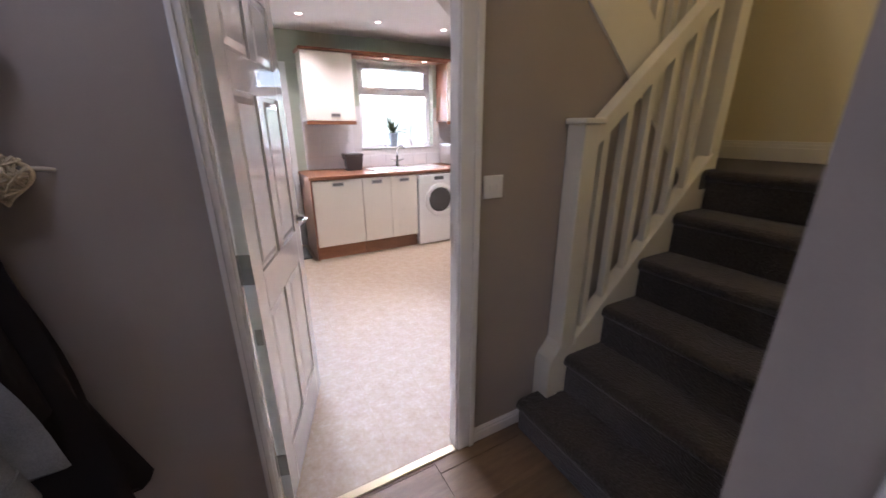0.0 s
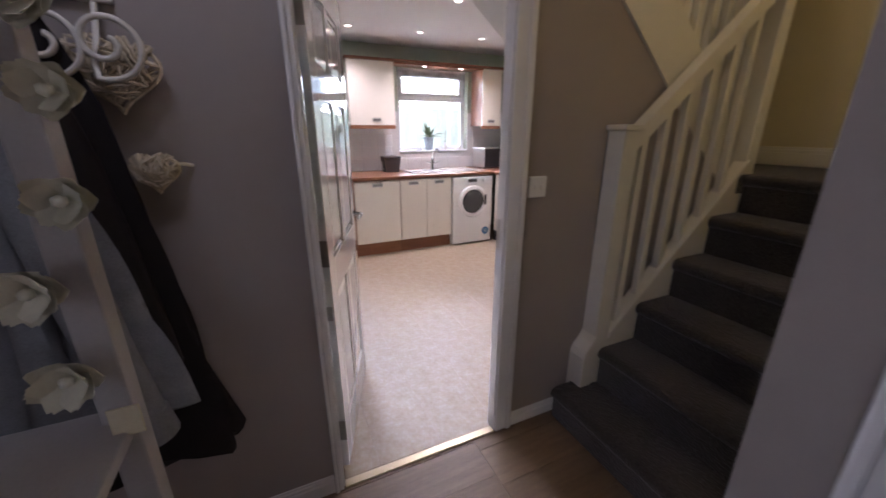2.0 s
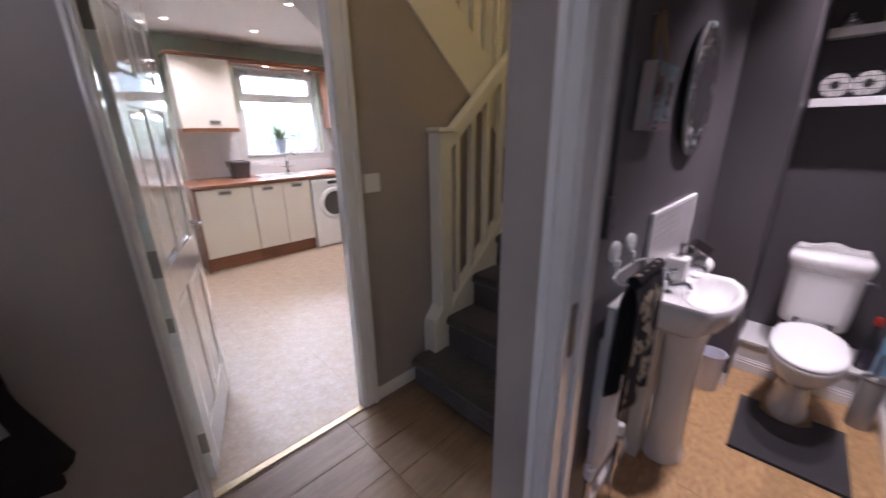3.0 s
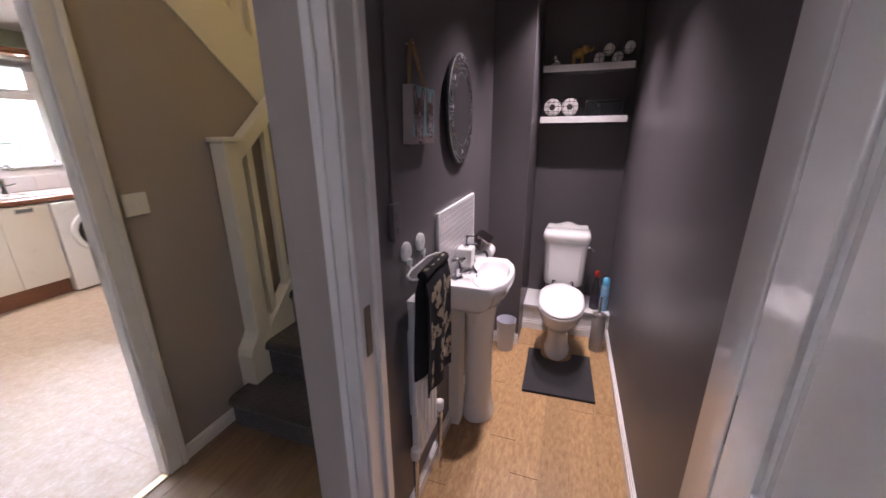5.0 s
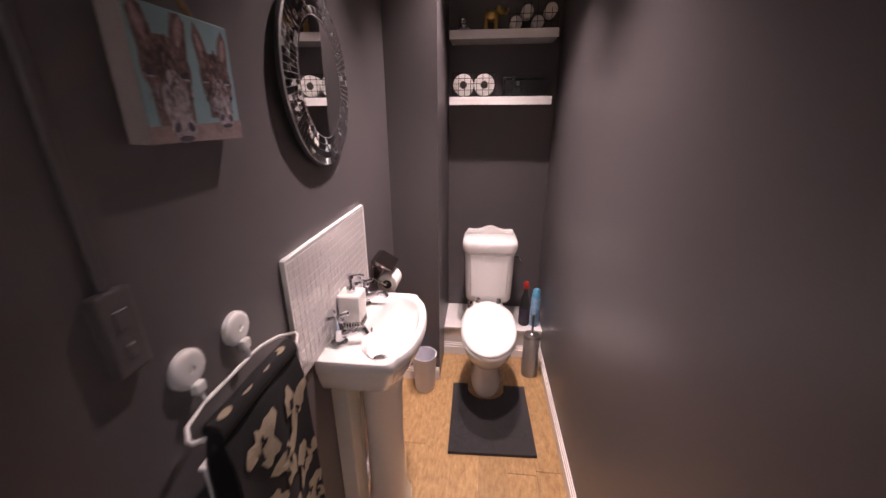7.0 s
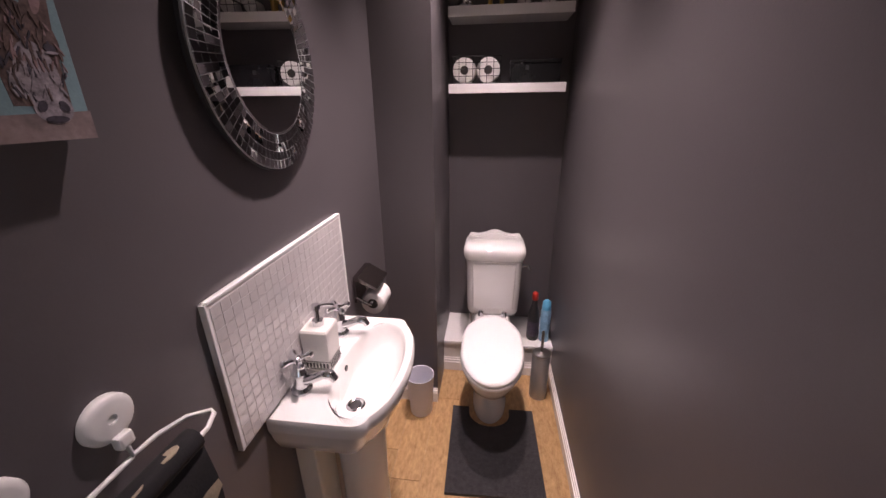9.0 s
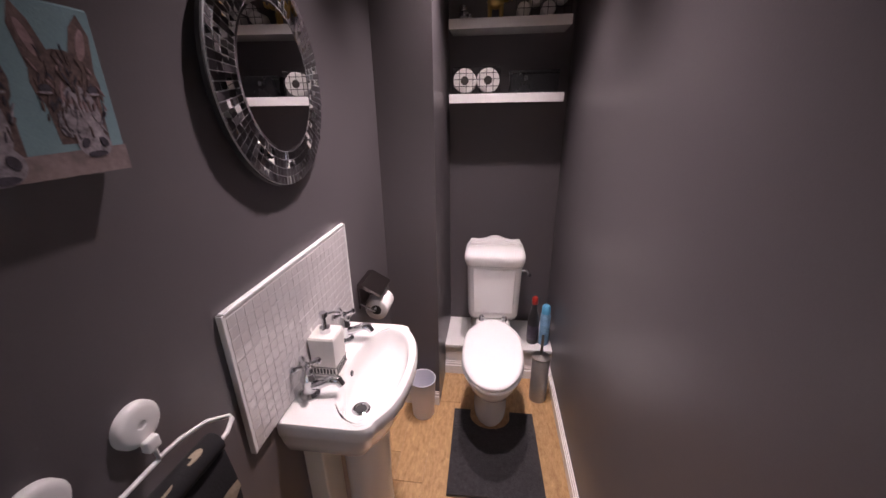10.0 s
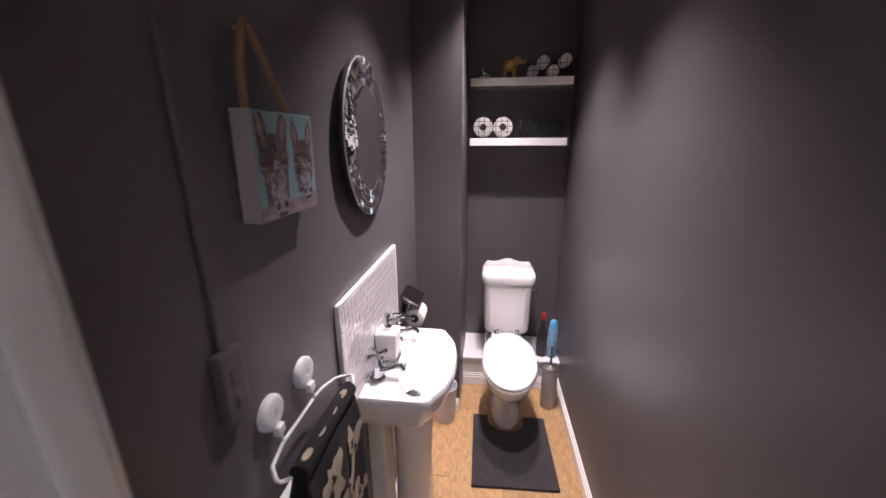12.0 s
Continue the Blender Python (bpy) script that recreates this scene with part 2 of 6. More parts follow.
# ---- the plan ----
H = 2.42            # ceilings of hall and kitchen
YW, YK = 1.10, 1.15  # hall and kitchen faces of the wall between them
DX0, DX1, DH = 0.178, 0.900, 2.0   # kitchen doorway
KX0, KX1, KY = -1.0, 3.30, 4.70   # kitchen sides and back wall
WX = 0.76           # hall face of the toilet's front wall
WXI = 0.86
WCY, WCB = -0.85, 3.03   # toilet's far side wall and back wall
WH = 2.35           # toilet ceiling
PIER = -0.238       # free corner of the toilet pier
OY0, OY1, OH = -0.780, -0.060, 2.0   # toilet doorway
LAND = 1.2
RISE, GO, NX = 0.205, 0.225, 1.215
LX = NX + 5 * GO   # landing edge
HX0, HY0 = -1.3, -2.0
UP = 4.6           # ceiling of the stairwell


def zup(x):        # lower edge of the upper flight's string
    return 1.61 - 0.85 * (x - 1.75)


# floors
structure("floor_hall", B(HX0, WX + 0.02, HY0, YW + 0.03, -0.06, -0.004), M_LAMINATE, "grey-brown oak laminate hall floor", "floor")
structure("floor_understairs", B(WX + 0.02, 3.2, 0.06, YW + 0.03, -0.06, -0.004), M_LAMINATE, "oak laminate floor under the stairs", "floor")
structure("floor_toilet", B(WX + 0.02, WCB + 0.2, WCY - 0.1, 0.06, -0.06, -0.004), M_CORK, "golden oak-effect toilet floor", "floor")
structure("floor_kitchen", B(KX0 - 0.1, KX1 + 0.1, YW + 0.03, KY + 0.1, -0.06, -0.001), M_VINYL, "mottled grey and tan vinyl kitchen floor", "floor")
# wall between hall and kitchen
bm = bmesh.new()
box(bm, HX0, DX0 - 0.03, YW, YK, 0, H)
box(bm, DX0 - 0.03, DX1 + 0.03, YW, YK, DH + 0.03, H)
prism(bm, [(DX1 + 0.03, 0), (3.2, 0), (3.2, LAND - 0.1), (LX, LAND - 0.1), (LX, zup(LX)), (DX1 + 0.03, zup(DX1 + 0.03))], "y", YW, YK - 0.005)
structure("wall_kitchen_hall", bm, M_HALL, "taupe-grey painted hall wall beside the kitchen door", "wall")
# hall enclosure
structure("wall_hall_south", B(HX0, WX + 0.1, HY0 - 0.1, HY0, 0, H), M_HALL, "taupe-grey hall wall", "wall")
# unseen wall; its opening is made up to hold the cool fill lamp
bm = bmesh.new()
box(bm, HX0 - 0.1, HX0, HY0 - 0.1, -1.55, 0, H)
box(bm, HX0 - 0.1, HX0, -0.65, YK, 0, H)
box(bm, HX0 - 0.1, HX0, -1.55, -0.65, 0, 0.9)
box(bm, HX0 - 0.1, HX0, -1.55, -0.65, 2.0, H)
structure("wall_hall_west", bm, M_HALL, "taupe-grey hall wall", "wall")
structure("ceiling_hall", B(HX0 - 0.1, WX + 0.1, HY0 - 0.1, YW, H, H + 0.1), M_CEIL, "white hall ceiling", "ceiling")
# toilet front wall, hall side in taupe and toilet side in grey
bm = bmesh.new()
box(bm, WX, WXI - 0.05, HY0, OY0 - 0.03, 0, H)
box(bm, WX, WXI - 0.05, OY1 + 0.03, 0.122, 0, H)
box(bm, WX, WXI - 0.05, OY0 - 0.03, OY1 + 0.03, OH + 0.03, H)
structure("wall_toilet_front", bm, M_HALL, "taupe-grey wall round the toilet doorway", "wall")
bm = bmesh.new()
box(bm, WXI - 0.05, WXI, WCY, OY0 - 0.03, 0, WH)
box(bm, WXI - 0.05, WXI, OY1 + 0.03, 0.0, 0, WH)
box(bm, WXI - 0.05, WXI, OY0 - 0.03, OY1 + 0.03, OH + 0.03, WH)
structure("wall_toilet_inner_front", bm, M_WC, "dark grey painted inner face of the toilet's front wall", "wall")
# wall between toilet and stairs
structure("wall_toilet_stairs", B(WXI - 0.05, 3.2, 0.0, 0.05, 0, WH), M_WC, "dark mauve-grey painted toilet wall with the basin", "wall")
structure("wall_stairs_south", B(WXI - 0.05, 3.3, 0.05, 0.11, 0, UP), M_YELLOW, "cream painted wall beside the stairs", "wall")
structure("wall_toilet_south", B(WXI - 0.05, WCB + 0.1, WCY - 0.1, WCY, 0, WH), M_WC, "dark mauve-grey painted toilet wall", "wall")
structure("wall_toilet_back", B(WCB, WCB + 0.1, WCY, 0.0, 0, WH), M_WC, "dark mauve-grey toilet back wall in the shelf recess", "wall")
structure("pier_toilet", B(2.47, WCB, PIER, 0.0, 0, WH), M_WC, "dark mauve-grey boxed pier in the toilet corner", "wall")
structure("ceiling_toilet", B(WXI - 0.05, WCB + 0.1, WCY - 0.1, 0.05, WH, WH + 0.06), M_CEIL, "white toilet ceiling", "ceiling")
# kitchen shell
WIN = (1.64, 2.655, 1.155, 2.19)
BD = (0.02, 0.839, 2.10)
bm = bmesh.new()
box(bm, KX0, BD[0], KY, KY + 0.26, 0, H)
box(bm, BD[0], BD[1], KY, KY + 0.26, BD[2], H)
box(bm, BD[1], WIN[0], KY, KY + 0.26, 0, H)
box(bm, WIN[0], WIN[1], KY, KY + 0.26, 0, WIN[2])
box(bm, WIN[0], WIN[1], KY, KY + 0.26, WIN[3], H)
box(bm, WIN[1], KX1, KY, KY + 0.26, 0, H)
structure("wall_kitchen_back", bm, M_GREEN, "sage green kitchen wall with the window", "wall")
structure("wall_kitchen_west", B(KX0 - 0.1, KX0, YK, KY + 0.26, 0, H), M_GREEN, "sage green kitchen wall", "wall")
structure("wall_kitchen_east", B(KX1, KX1 + 0.1, YK, KY + 0.26, 0, H), M_GREEN, "sage green kitchen wall", "wall")
structure("wall_kitchen_front", B(KX0, DX0 - 0.03, YK, YK + 0.01, 0, H), M_GREEN, "sage green kitchen face of the hall wall", "wall")
structure("ceiling_kitchen", B(KX0 - 0.1, KX1 + 0.1, YK, KY + 0.26, H, H + 0.1), M_CEIL, "smooth white kitchen ceiling", "ceiling")
# ---- trim of the openings ----
def architrave(name, pieces, material, label):
    frame_ob = thing(name, (0, 0, 0), label, "door frame", kind="structure")
    for kind, args in pieces:
        part(kind, B(*args, 0.006, 2), material, frame_ob)
    return frame_ob


AT = 0.016
kitchen_frame = architrave("door_frame_1", [
    ("jamb", (DX0 - 0.03, DX0, YW - 0.004, YK + 0.002, 0, DH)),
    ("jamb", (DX1, DX1 + 0.03, YW - 0.004, YK + 0.002, 0, DH)),
    ("head", (DX0 - 0.03, DX1 + 0.03, YW - 0.004, YK + 0.002, DH, DH + 0.03)),
    ("architrave", (DX0 - 0.042, DX0 - 0.008, YW - AT, YW - 0.004, 0, DH + 0.06)),
    ("architrave", (DX0 - 0.042, DX0 - 0.026, YW - AT - 0.008, YW - AT, 0, DH + 0.06)),
    ("architrave", (DX1 + 0.006, DX1 + 0.088, YW - AT, YW - 0.004, 0, DH + 0.06)),
    ("architrave", (DX1 + 0.060, DX1 + 0.088, YW - AT - 0.008, YW - AT, 0, DH + 0.06)),
    ("architrave", (DX0 - 0.008, DX1 + 0.006, YW - AT, YW - 0.004, DH + 0.008, DH + 0.062)),
], M_GLOSS, "white gloss frame of the kitchen doorway")
part("strike_plate", B(DX1 - 0.002, DX1 + 0.001, YK - 0.026, YK - 0.004, 0.94, 1.07, 0.001, 1), M_STEEL, kitchen_frame, "steel strike plate")
solo("threshold_strip", B(DX0, DX1, YW - 0.012, YW + 0.026, -0.004, 0.006, 0.004, 2), M_BRASS, "brushed brass threshold strip in the kitchen doorway", "threshold")
toilet_frame = architrave("door_frame_2", [
    ("jamb", (WX - 0.006, WXI + 0.006, OY1, OY1 + 0.03, 0, OH)),
    ("jamb", (WX - 0.006, WXI + 0.006, OY0 - 0.03, OY0, 0, OH)),
    ("head", (WX - 0.006, WXI + 0.006, OY0 - 0.03, OY1 + 0.03, OH, OH + 0.03)),
    ("architrave", (WX - AT, WX - 0.006, OY1 + 0.008, OY1 + 0.062, 0, OH + 0.06)),
    ("architrave", (WX - AT - 0.008, WX - AT, OY1 + 0.040, OY1 + 0.062, 0, OH + 0.06)),
    ("architrave", (WX - AT, WX - 0.006, OY0 - 0.062, OY0 - 0.012, 0, OH + 0.06)),
    ("architrave", (WX - AT, WX - 0.006, OY0 - 0.062, OY1 + 0.062, OH + 0.008, OH + 0.062)),
    ("door_stop", (WXI - 0.045, WXI - 0.01, OY1 - 0.012, OY1, 0, OH)),
], M_GLOSS, "white gloss frame of the toilet doorway")
part("strike_plate", B(WX + 0.014, WX + 0.040, OY1 - 0.004, OY1 + 0.001, 0.94, 1.07, 0.0015, 1), M_HINGE, toilet_frame, "steel strike plate")


def skirting(name, x0, x1, y0, y1, side, material, z=0.0, h=0.085):
    """A skirting board with a moulded top, on the wall at the given side (+x, -x, +y, -y) of its box."""
    bm = bmesh.new()
    t = 0.014
    for k, (a, b, d) in enumerate(((0, h * 0.68, t), (h * 0.68, h * 0.86, t * 0.75), (h * 0.86, h, t * 0.45))):
        box(bm, x1 - d if side == "+x" else x0, x0 + d if side == "-x" else x1, y1 - d if side == "+y" else y0, y0 + d if side == "-y" else y1, z + a, z + b, 0.002, 1)
    return structure(name, bm, material, "white moulded skirting board", "skirting")


skirting("baseboard_hall_1", DX1 + 0.088, 1.34, YW - 0.02, YW, "+y", M_GLOSS, 0, 0.075)
skirting("baseboard_hall_2", HX0, DX0 - 0.042, YW - 0.02, YW, "+y", M_GLOSS)
skirting("baseboard_toilet_1", WXI, WCB, WCY, WCY + 0.02, "-y", M_GLOSS)
skirting("baseboard_toilet_2", WXI, 2.47, -0.02, 0.0, "+y", M_GLOSS)
skirting("baseboard_toilet_3", 2.45, 2.47, PIER, -0.02, "+x", M_GLOSS)


# ---- panelled doors, local: hinge at the origin, leaf along +x, thickness along y ----


def panel_door(name, width, height, rows, label, m):
    root = thing(name, (0, 0, 0), label, "door")
    PLACES[root.name] = Matrix()
    T = 0.036
    st, mid = 0.095, 0.07
    cols = [(st, (width - mid) / 2), ((width + mid) / 2, width - st)]
    core = bmesh.new()
    box(core, 0, width, -T / 2 + 0.009, T / 2 - 0.009, 0.008, height)
    part("core", core, M_GLOSS, root)
    edges = [0.008] + [v for r in rows for v in r] + [height]
    for x0, x1 in ((0, st), (width - st, width)):
        part("stile", B(x0, x1, -T / 2, T / 2, 0.008, height, 0.003, 2), M_GLOSS, root)
    for z0, z1 in zip(edges[::2], edges[1::2]):
        part("rail", B(st, width - st, -T / 2, T / 2, z0, z1, 0.003, 2), M_GLOSS, root)
    for (z0, z1) in rows:
        part("mullion", B(cols[0][1], cols[1][0], -T / 2, T / 2, z0, z1, 0.003, 2), M_GLOSS, root)
        for x0, x1 in cols:
            bm = bmesh.new()
            for s in (-1, 1):
                w = 0.035
                o = [(x0 + 0.006, z0 + 0.006), (x1 - 0.006, z0 + 0.006), (x1 - 0.006, z1 - 0.006), (x0 + 0.006, z1 - 0.006)]
                n = [(x0 + w, z0 + w), (x1 - w, z0 + w), (x1 - w, z1 - w), (x0 + w, z1 - w)]
                ya, yb = s * (T / 2 - 0.011), s * (T / 2 - 0.003)
                va, vb = [bm.verts.new((u, ya, v)) for u, v in o], [bm.verts.new((u, yb, v)) for u, v in n]
                for i in range(4):
                    bm.faces.new((va[i], va[(i + 1) % 4], vb[(i + 1) % 4], vb[i]))
                bm.faces.new(vb)
            bmesh.ops.recalc_face_normals(bm, faces=bm.faces)
            part("panel", bm, M_GLOSS, root)
    for s in (-1, 1):
        rose = lathe(bmesh.new(), [(0.024, 0), (0.025, 0.004), (0.02, 0.009), (0.011, 0.012), (0.010, 0.04)], 20, (0, 0, 0), "y")
        bmesh.ops.scale(rose, vec=(1, s, 1), verts=rose.verts)
        bmesh.ops.translate(rose, vec=(width - 0.055, s * T / 2, 1.0), verts=rose.verts)
        bmesh.ops.recalc_face_normals(rose, faces=rose.faces)
        hd = part("handle", rose, M_CHROME, root, "chrome lever handle", 40)
        part("lever", tube(bmesh.new(), [(width - 0.055, s * (T / 2 + 0.042), 1.0), (width - 0.075, s * (T / 2 + 0.046), 1.001), (width - 0.12, s * (T / 2 + 0.044), 1.0), (width - 0.165, s * (T / 2 + 0.040), 0.997)], [0.0085, 0.009, 0.008, 0.0065]), M_CHROME, hd, "", 50)
    part("closer_plate", B(-0.002, 0.0, -0.012, 0.010, 0.725, 0.785, 0.001, 1), M_HINGE, root, "small steel closer plate")
    for hz in (0.2, 0.995, 1.77):
        hinge = part("hinge", B(-0.003, 0.0, -T / 2, T / 2 - 0.002, hz - 0.05, hz + 0.05, 0.001, 1), M_HINGE, root, "steel butt hinge")
        part("knuckle", lathe(bmesh.new(), [(0.006, hz - 0.05), (0.006, hz + 0.05)], 12, (-0.006, T / 2 + 0.003, 0)), M_HINGE, hinge, "", 40)
    root.matrix_basis = m
    PLACES[root.name] = m
    return root


SIX = [(0.20, 0.80), (0.95, 1.52), (1.63, 1.86)]
panel_door("panel_door", 0.71, 1.97, SIX, "white gloss six-panel kitchen door standing open", pose(DX0 + 0.018, YK + 0.042, 0.002, 0, 0, 71))
panel_door("panel_door", 0.70, 1.97, SIX, "white gloss six-panel toilet door opened into the hall", pose(WX - 0.03, OY0 - 0.01, 0.002, 0, 0, 181))

# ---- stairs ----
def string_z(x):
    return RISE + (x - NX) * RISE / GO


stairs = thing("staircase", (1.8, 0.55, 0), "charcoal carpeted staircase with cream painted strings", "stairs")
for i in range(6):
    x0, z1 = NX + i * GO, 0.175 + RISE * i
    x1 = x0 + GO + 0.03 if i < 5 else 3.2
    RB = RISE if i else 0.175
    out = [(x0 + 0.022, z1 - RB), (x0 + 0.022, z1 - 0.062), (x0 + 0.008, z1 - 0.052), (x0, z1 - 0.036), (x0 + 0.003, z1 - 0.020), (x0 + 0.013, z1 - 0.007), (x0 + 0.030, z1), (x1, z1), (x1, z1 - RB)]
    y1 = 1.06 if i == 0 else 1.0
    bm = prism(bmesh.new(), out, "y", 0.112, y1)
    part("carpeted_step", bm, M_CARPET, stairs, "", 50)
bal = thing("banister", (1.52, 1.05, 0), "cream painted stair banister with turned-cap newel and square balusters", "banister")
newel = part("newel_post", B(1.415, 1.503, 1.005, 1.095, 0.0, 1.422, 0.006, 2), M_SATIN, bal)
part("newel_cap", B(1.400, 1.518, 0.990, 1.098, 1.422, 1.446, 0.008, 3), M_SATIN, newel)
part("newel_foot", prism(bmesh.new(), [(1.348, 0.0), (1.415, 0.0), (1.415, 0.45), (1.398, 0.42), (1.36, 0.375), (1.348, 0.34)], "y", 1.0, 1.095), M_SATIN, newel)
SLO = 0.85
HS = lambda x: 1.333 + (x - 1.495) * SLO
LS = lambda x: 0.425 + (x - 1.495) * 0.955
part("string", prism(bmesh.new(), [(1.45, LS(1.45) - 0.32), (2.36, LS(2.36) - 0.32), (2.36, LS(2.36)), (1.45, LS(1.45))], "y", 1.002, 1.032), M_SATIN, bal)
part("base_rail", prism(bmesh.new(), [(1.50, LS(1.50)), (2.36, LS(2.36)), (2.36, LS(2.36) + 0.028), (1.50, LS(1.50) + 0.028)], "y", 0.995, 1.065), M_SATIN, bal)
part("handrail", prism(bmesh.new(), [(1.50, HS(1.50)), (2.38, HS(2.38)), (2.38, HS(2.38) + 0.085), (1.50, HS(1.50) + 0.085)], "y", 1.008, 1.066), M_SATIN, bal)
for k in range(6):
    bx = 1.545 + k * 0.128
    part("baluster", prism(bmesh.new(), [(bx, LS(bx)), (bx + 0.034, LS(bx + 0.034)), (bx + 0.034, HS(bx + 0.034) + 0.01), (bx, HS(bx) + 0.01)], "y", 1.018, 1.052), M_SATIN, bal)
part("newel_post", B(2.345, 2.43, 1.005, 1.095, 0.9, 2.6, 0.006, 2), M_SATIN, bal)
# upper flight
ub = thing("upper_banister", (1.8, 1.15, 1.6), "cream painted string and balusters of the upper flight", "banister")
UW = 0.30
part("string", prism(bmesh.new(), [(0.9, zup(0.9)), (2.33, zup(2.33)), (2.33, zup(2.33) + UW), (0.9, zup(0.9) + UW)], "y", YW - 0.012, YK + 0.06), M_SATIN, ub)
part("base_rail", prism(bmesh.new(), [(0.9, zup(0.9) + UW), (2.33, zup(2.33) + UW), (2.33, zup(2.33) + UW + 0.028), (0.9, zup(0.9) + UW + 0.028)], "y", YW - 0.005, YW + 0.065), M_SATIN, ub)
part("handrail", prism(bmesh.new(), [(0.9, zup(0.9) + 1.05), (2.33, zup(2.33) + 1.05), (2.33, zup(2.33) + 1.12), (0.9, zup(0.9) + 1.12)], "y", YW, YW + 0.06), M_SATIN, ub)
for k in range(11):
    bx = 1.16 + k * 0.105
    part("baluster", prism(bmesh.new(), [(bx, zup(bx) + UW + 0.02), (bx + 0.034, zup(bx + 0.034) + UW + 0.02), (bx + 0.034, zup(bx + 0.034) + 1.06), (bx, zup(bx) + 1.06)], "y", YW + 0.013, YW + 0.047), M_SATIN, ub)
up = thing("upper_stairs", (1.8, 1.6, 1.5), "charcoal carpeted upper flight rising over the kitchen corner", "stairs")
for i in range(3):
    x1, z0 = 2.30 - i * GO, LAND + i * RISE
    part("carpeted_step", B(x1 - GO - 0.02, x1, YK + 0.062, 2.05, z0 + 0.11, z0 + RISE, 0.012, 2), M_CARPET, up)
structure("wall_landing", B(3.2, 3.3, 0.11, 2.2, 0, UP), M_YELLOW, "cream-yellow painted landing wall", "wall")
structure("wall_stairs_north", B(-0.2, 3.2, 2.07, 2.17, 2.53, UP), M_YELLOW, "cream-yellow painted stairwell wall", "wall")
structure("wall_stairs_north_low", B(2.32, 3.2, 2.07, 2.17, LAND - 0.1, 2.53), M_YELLOW, "cream-yellow painted wall of the stair landing", "wall")
structure("wall_stairs_west", B(-0.3, -0.2, 0.05, 2.17, 2.53, UP), M_YELLOW, "cream-yellow painted stairwell wall", "wall")
structure("wall_hall_upper", B(-0.2, WX + 0.05, 0.95, 1.05, 2.53, UP), M_YELLOW, "cream-yellow painted stairwell wall", "wall")
structure("wall_stair_head", B(WX + 0.02, WX + 0.1, 0.11, 1.09, 2.3, UP), M_YELLOW, "cream-yellow painted wall above the foot of the stairs", "wall")
structure("ceiling_stairs", B(-0.3, 3.3, 0.05, 2.2, UP, UP + 0.1), M_CEIL, "white stairwell ceiling", "ceiling")
structure("floor_landing", B(2.30, 3.2, 1.0, 2.07, LAND - 0.1, LAND), M_CARPET, "charcoal carpeted half landing", "floor")
skirting("baseboard_landing", 3.18, 3.2, 0.11, 2.07, "+x", M_SATIN, LAND, 0.12)
# boxed underside of the upper flight inside the kitchen
SO = lambda x: 2.147 - 0.80 * (x - 1.237)
structure("stair_soffit", prism(bmesh.new(), [(0.96, H), (0.96, SO(0.96)), (2.32, SO(2.32)), (2.32, 0.0), (2.40, 0.0), (2.40, H)], "y", YK, 2.05), M_CEIL, "white plastered underside of the stairs in the kitchen", "wall")
# ---- kitchen ----
BF = 3.98   # fronts of the base units
WTOP = 0.925


def handle_plate(x, y, z, parent, w=0.11):
    h = part("handle", B(x - w / 2, x + w / 2, y - 0.006, y, z - 0.024, z + 0.024, 0.003, 2), M_STEEL, parent, "brushed steel letterbox handle")
    # raised slab, coloured grey to give the shade of the handle's hollow
    part("recess", B(x - w / 2 + 0.008, x + w / 2 - 0.008, y - 0.0075, y - 0.006, z - 0.014, z + 0.014), M_GREYPL, h)


def base_unit(x0, x1, doors, label):
    u = thing("base_cabinet", ((x0 + x1) / 2, BF + 0.3, 0), label, "cabinet", "kitchen base units")
    part("body", B(x0, x1, BF + 0.02, KY - 0.01, 0.15, 0.885), M_CHERRY_Z, u)
    part("plinth", B(x0, x1, BF + 0.045, BF + 0.065, 0, 0.148), M_CHERRY, u, "cherry wood plinth")
    w = (x1 - x0) / doors
    for k in range(doors):
        a, b = x0 + k * w + 0.002, x0 + (k + 1) * w - 0.002
        d = part("door", B(a, b, BF, BF + 0.019, 0.153, 0.88, 0.003, 2), M_CREAM, u)
        handle_plate((a + b) / 2, BF, 0.833, d, 0.125)
    return u


base_unit(0.862, 1.395, 1, "cream base cabinet with cherry plinth and end panel")
base_unit(1.399, 2.065, 2, "cream two-door sink cabinet with cherry plinth")
ep = solo("end_panel", B(0.842, 0.860, BF - 0.002, KY - 0.01, 0.0, 0.885, 0.002, 1), M_CHERRY_Z, "cherry wood end panel of the base cabinets", "panel")
bm = bmesh.new()
box(bm, 0.83, KX1 - 0.01, BF - 0.02, KY - 0.008, 0.888, WTOP, 0.006, 3)
solo("worktop", bm, M_CHERRY, "cherry wood-effect worktop along the window wall", "worktop")
solo("worktop", B(2.655, KX1 - 0.01, 2.5, BF - 0.022, 0.888, WTOP, 0.006, 3), M_CHERRY, "cherry wood-effect worktop along the side wall", "worktop")
ret = thing("base_cabinet", (3.0, 3.2, 0), "cream base cabinet on the side wall", "cabinet", "kitchen base units")
part("body", B(2.70, KX1 - 0.02, 2.5, BF - 0.03, 0.15, 0.885), M_CHERRY_Z, ret)
part("plinth", B(2.72, 2.74, 2.5, BF + 0.02, 0, 0.148), M_DARKPL, ret)
for a, b in ((2.5, 2.98), (2.984, 3.46), (3.464, 3.94)):
    d = part("door", B(2.681, 2.70, a, b, 0.153, 0.88, 0.003, 2), M_CREAM, ret)
    part("handle", B(2.675, 2.681, (a + b) / 2 - 0.05, (a + b) / 2 + 0.05, 0.816, 0.854, 0.003, 2), M_STEEL, d, "brushed steel letterbox handle")

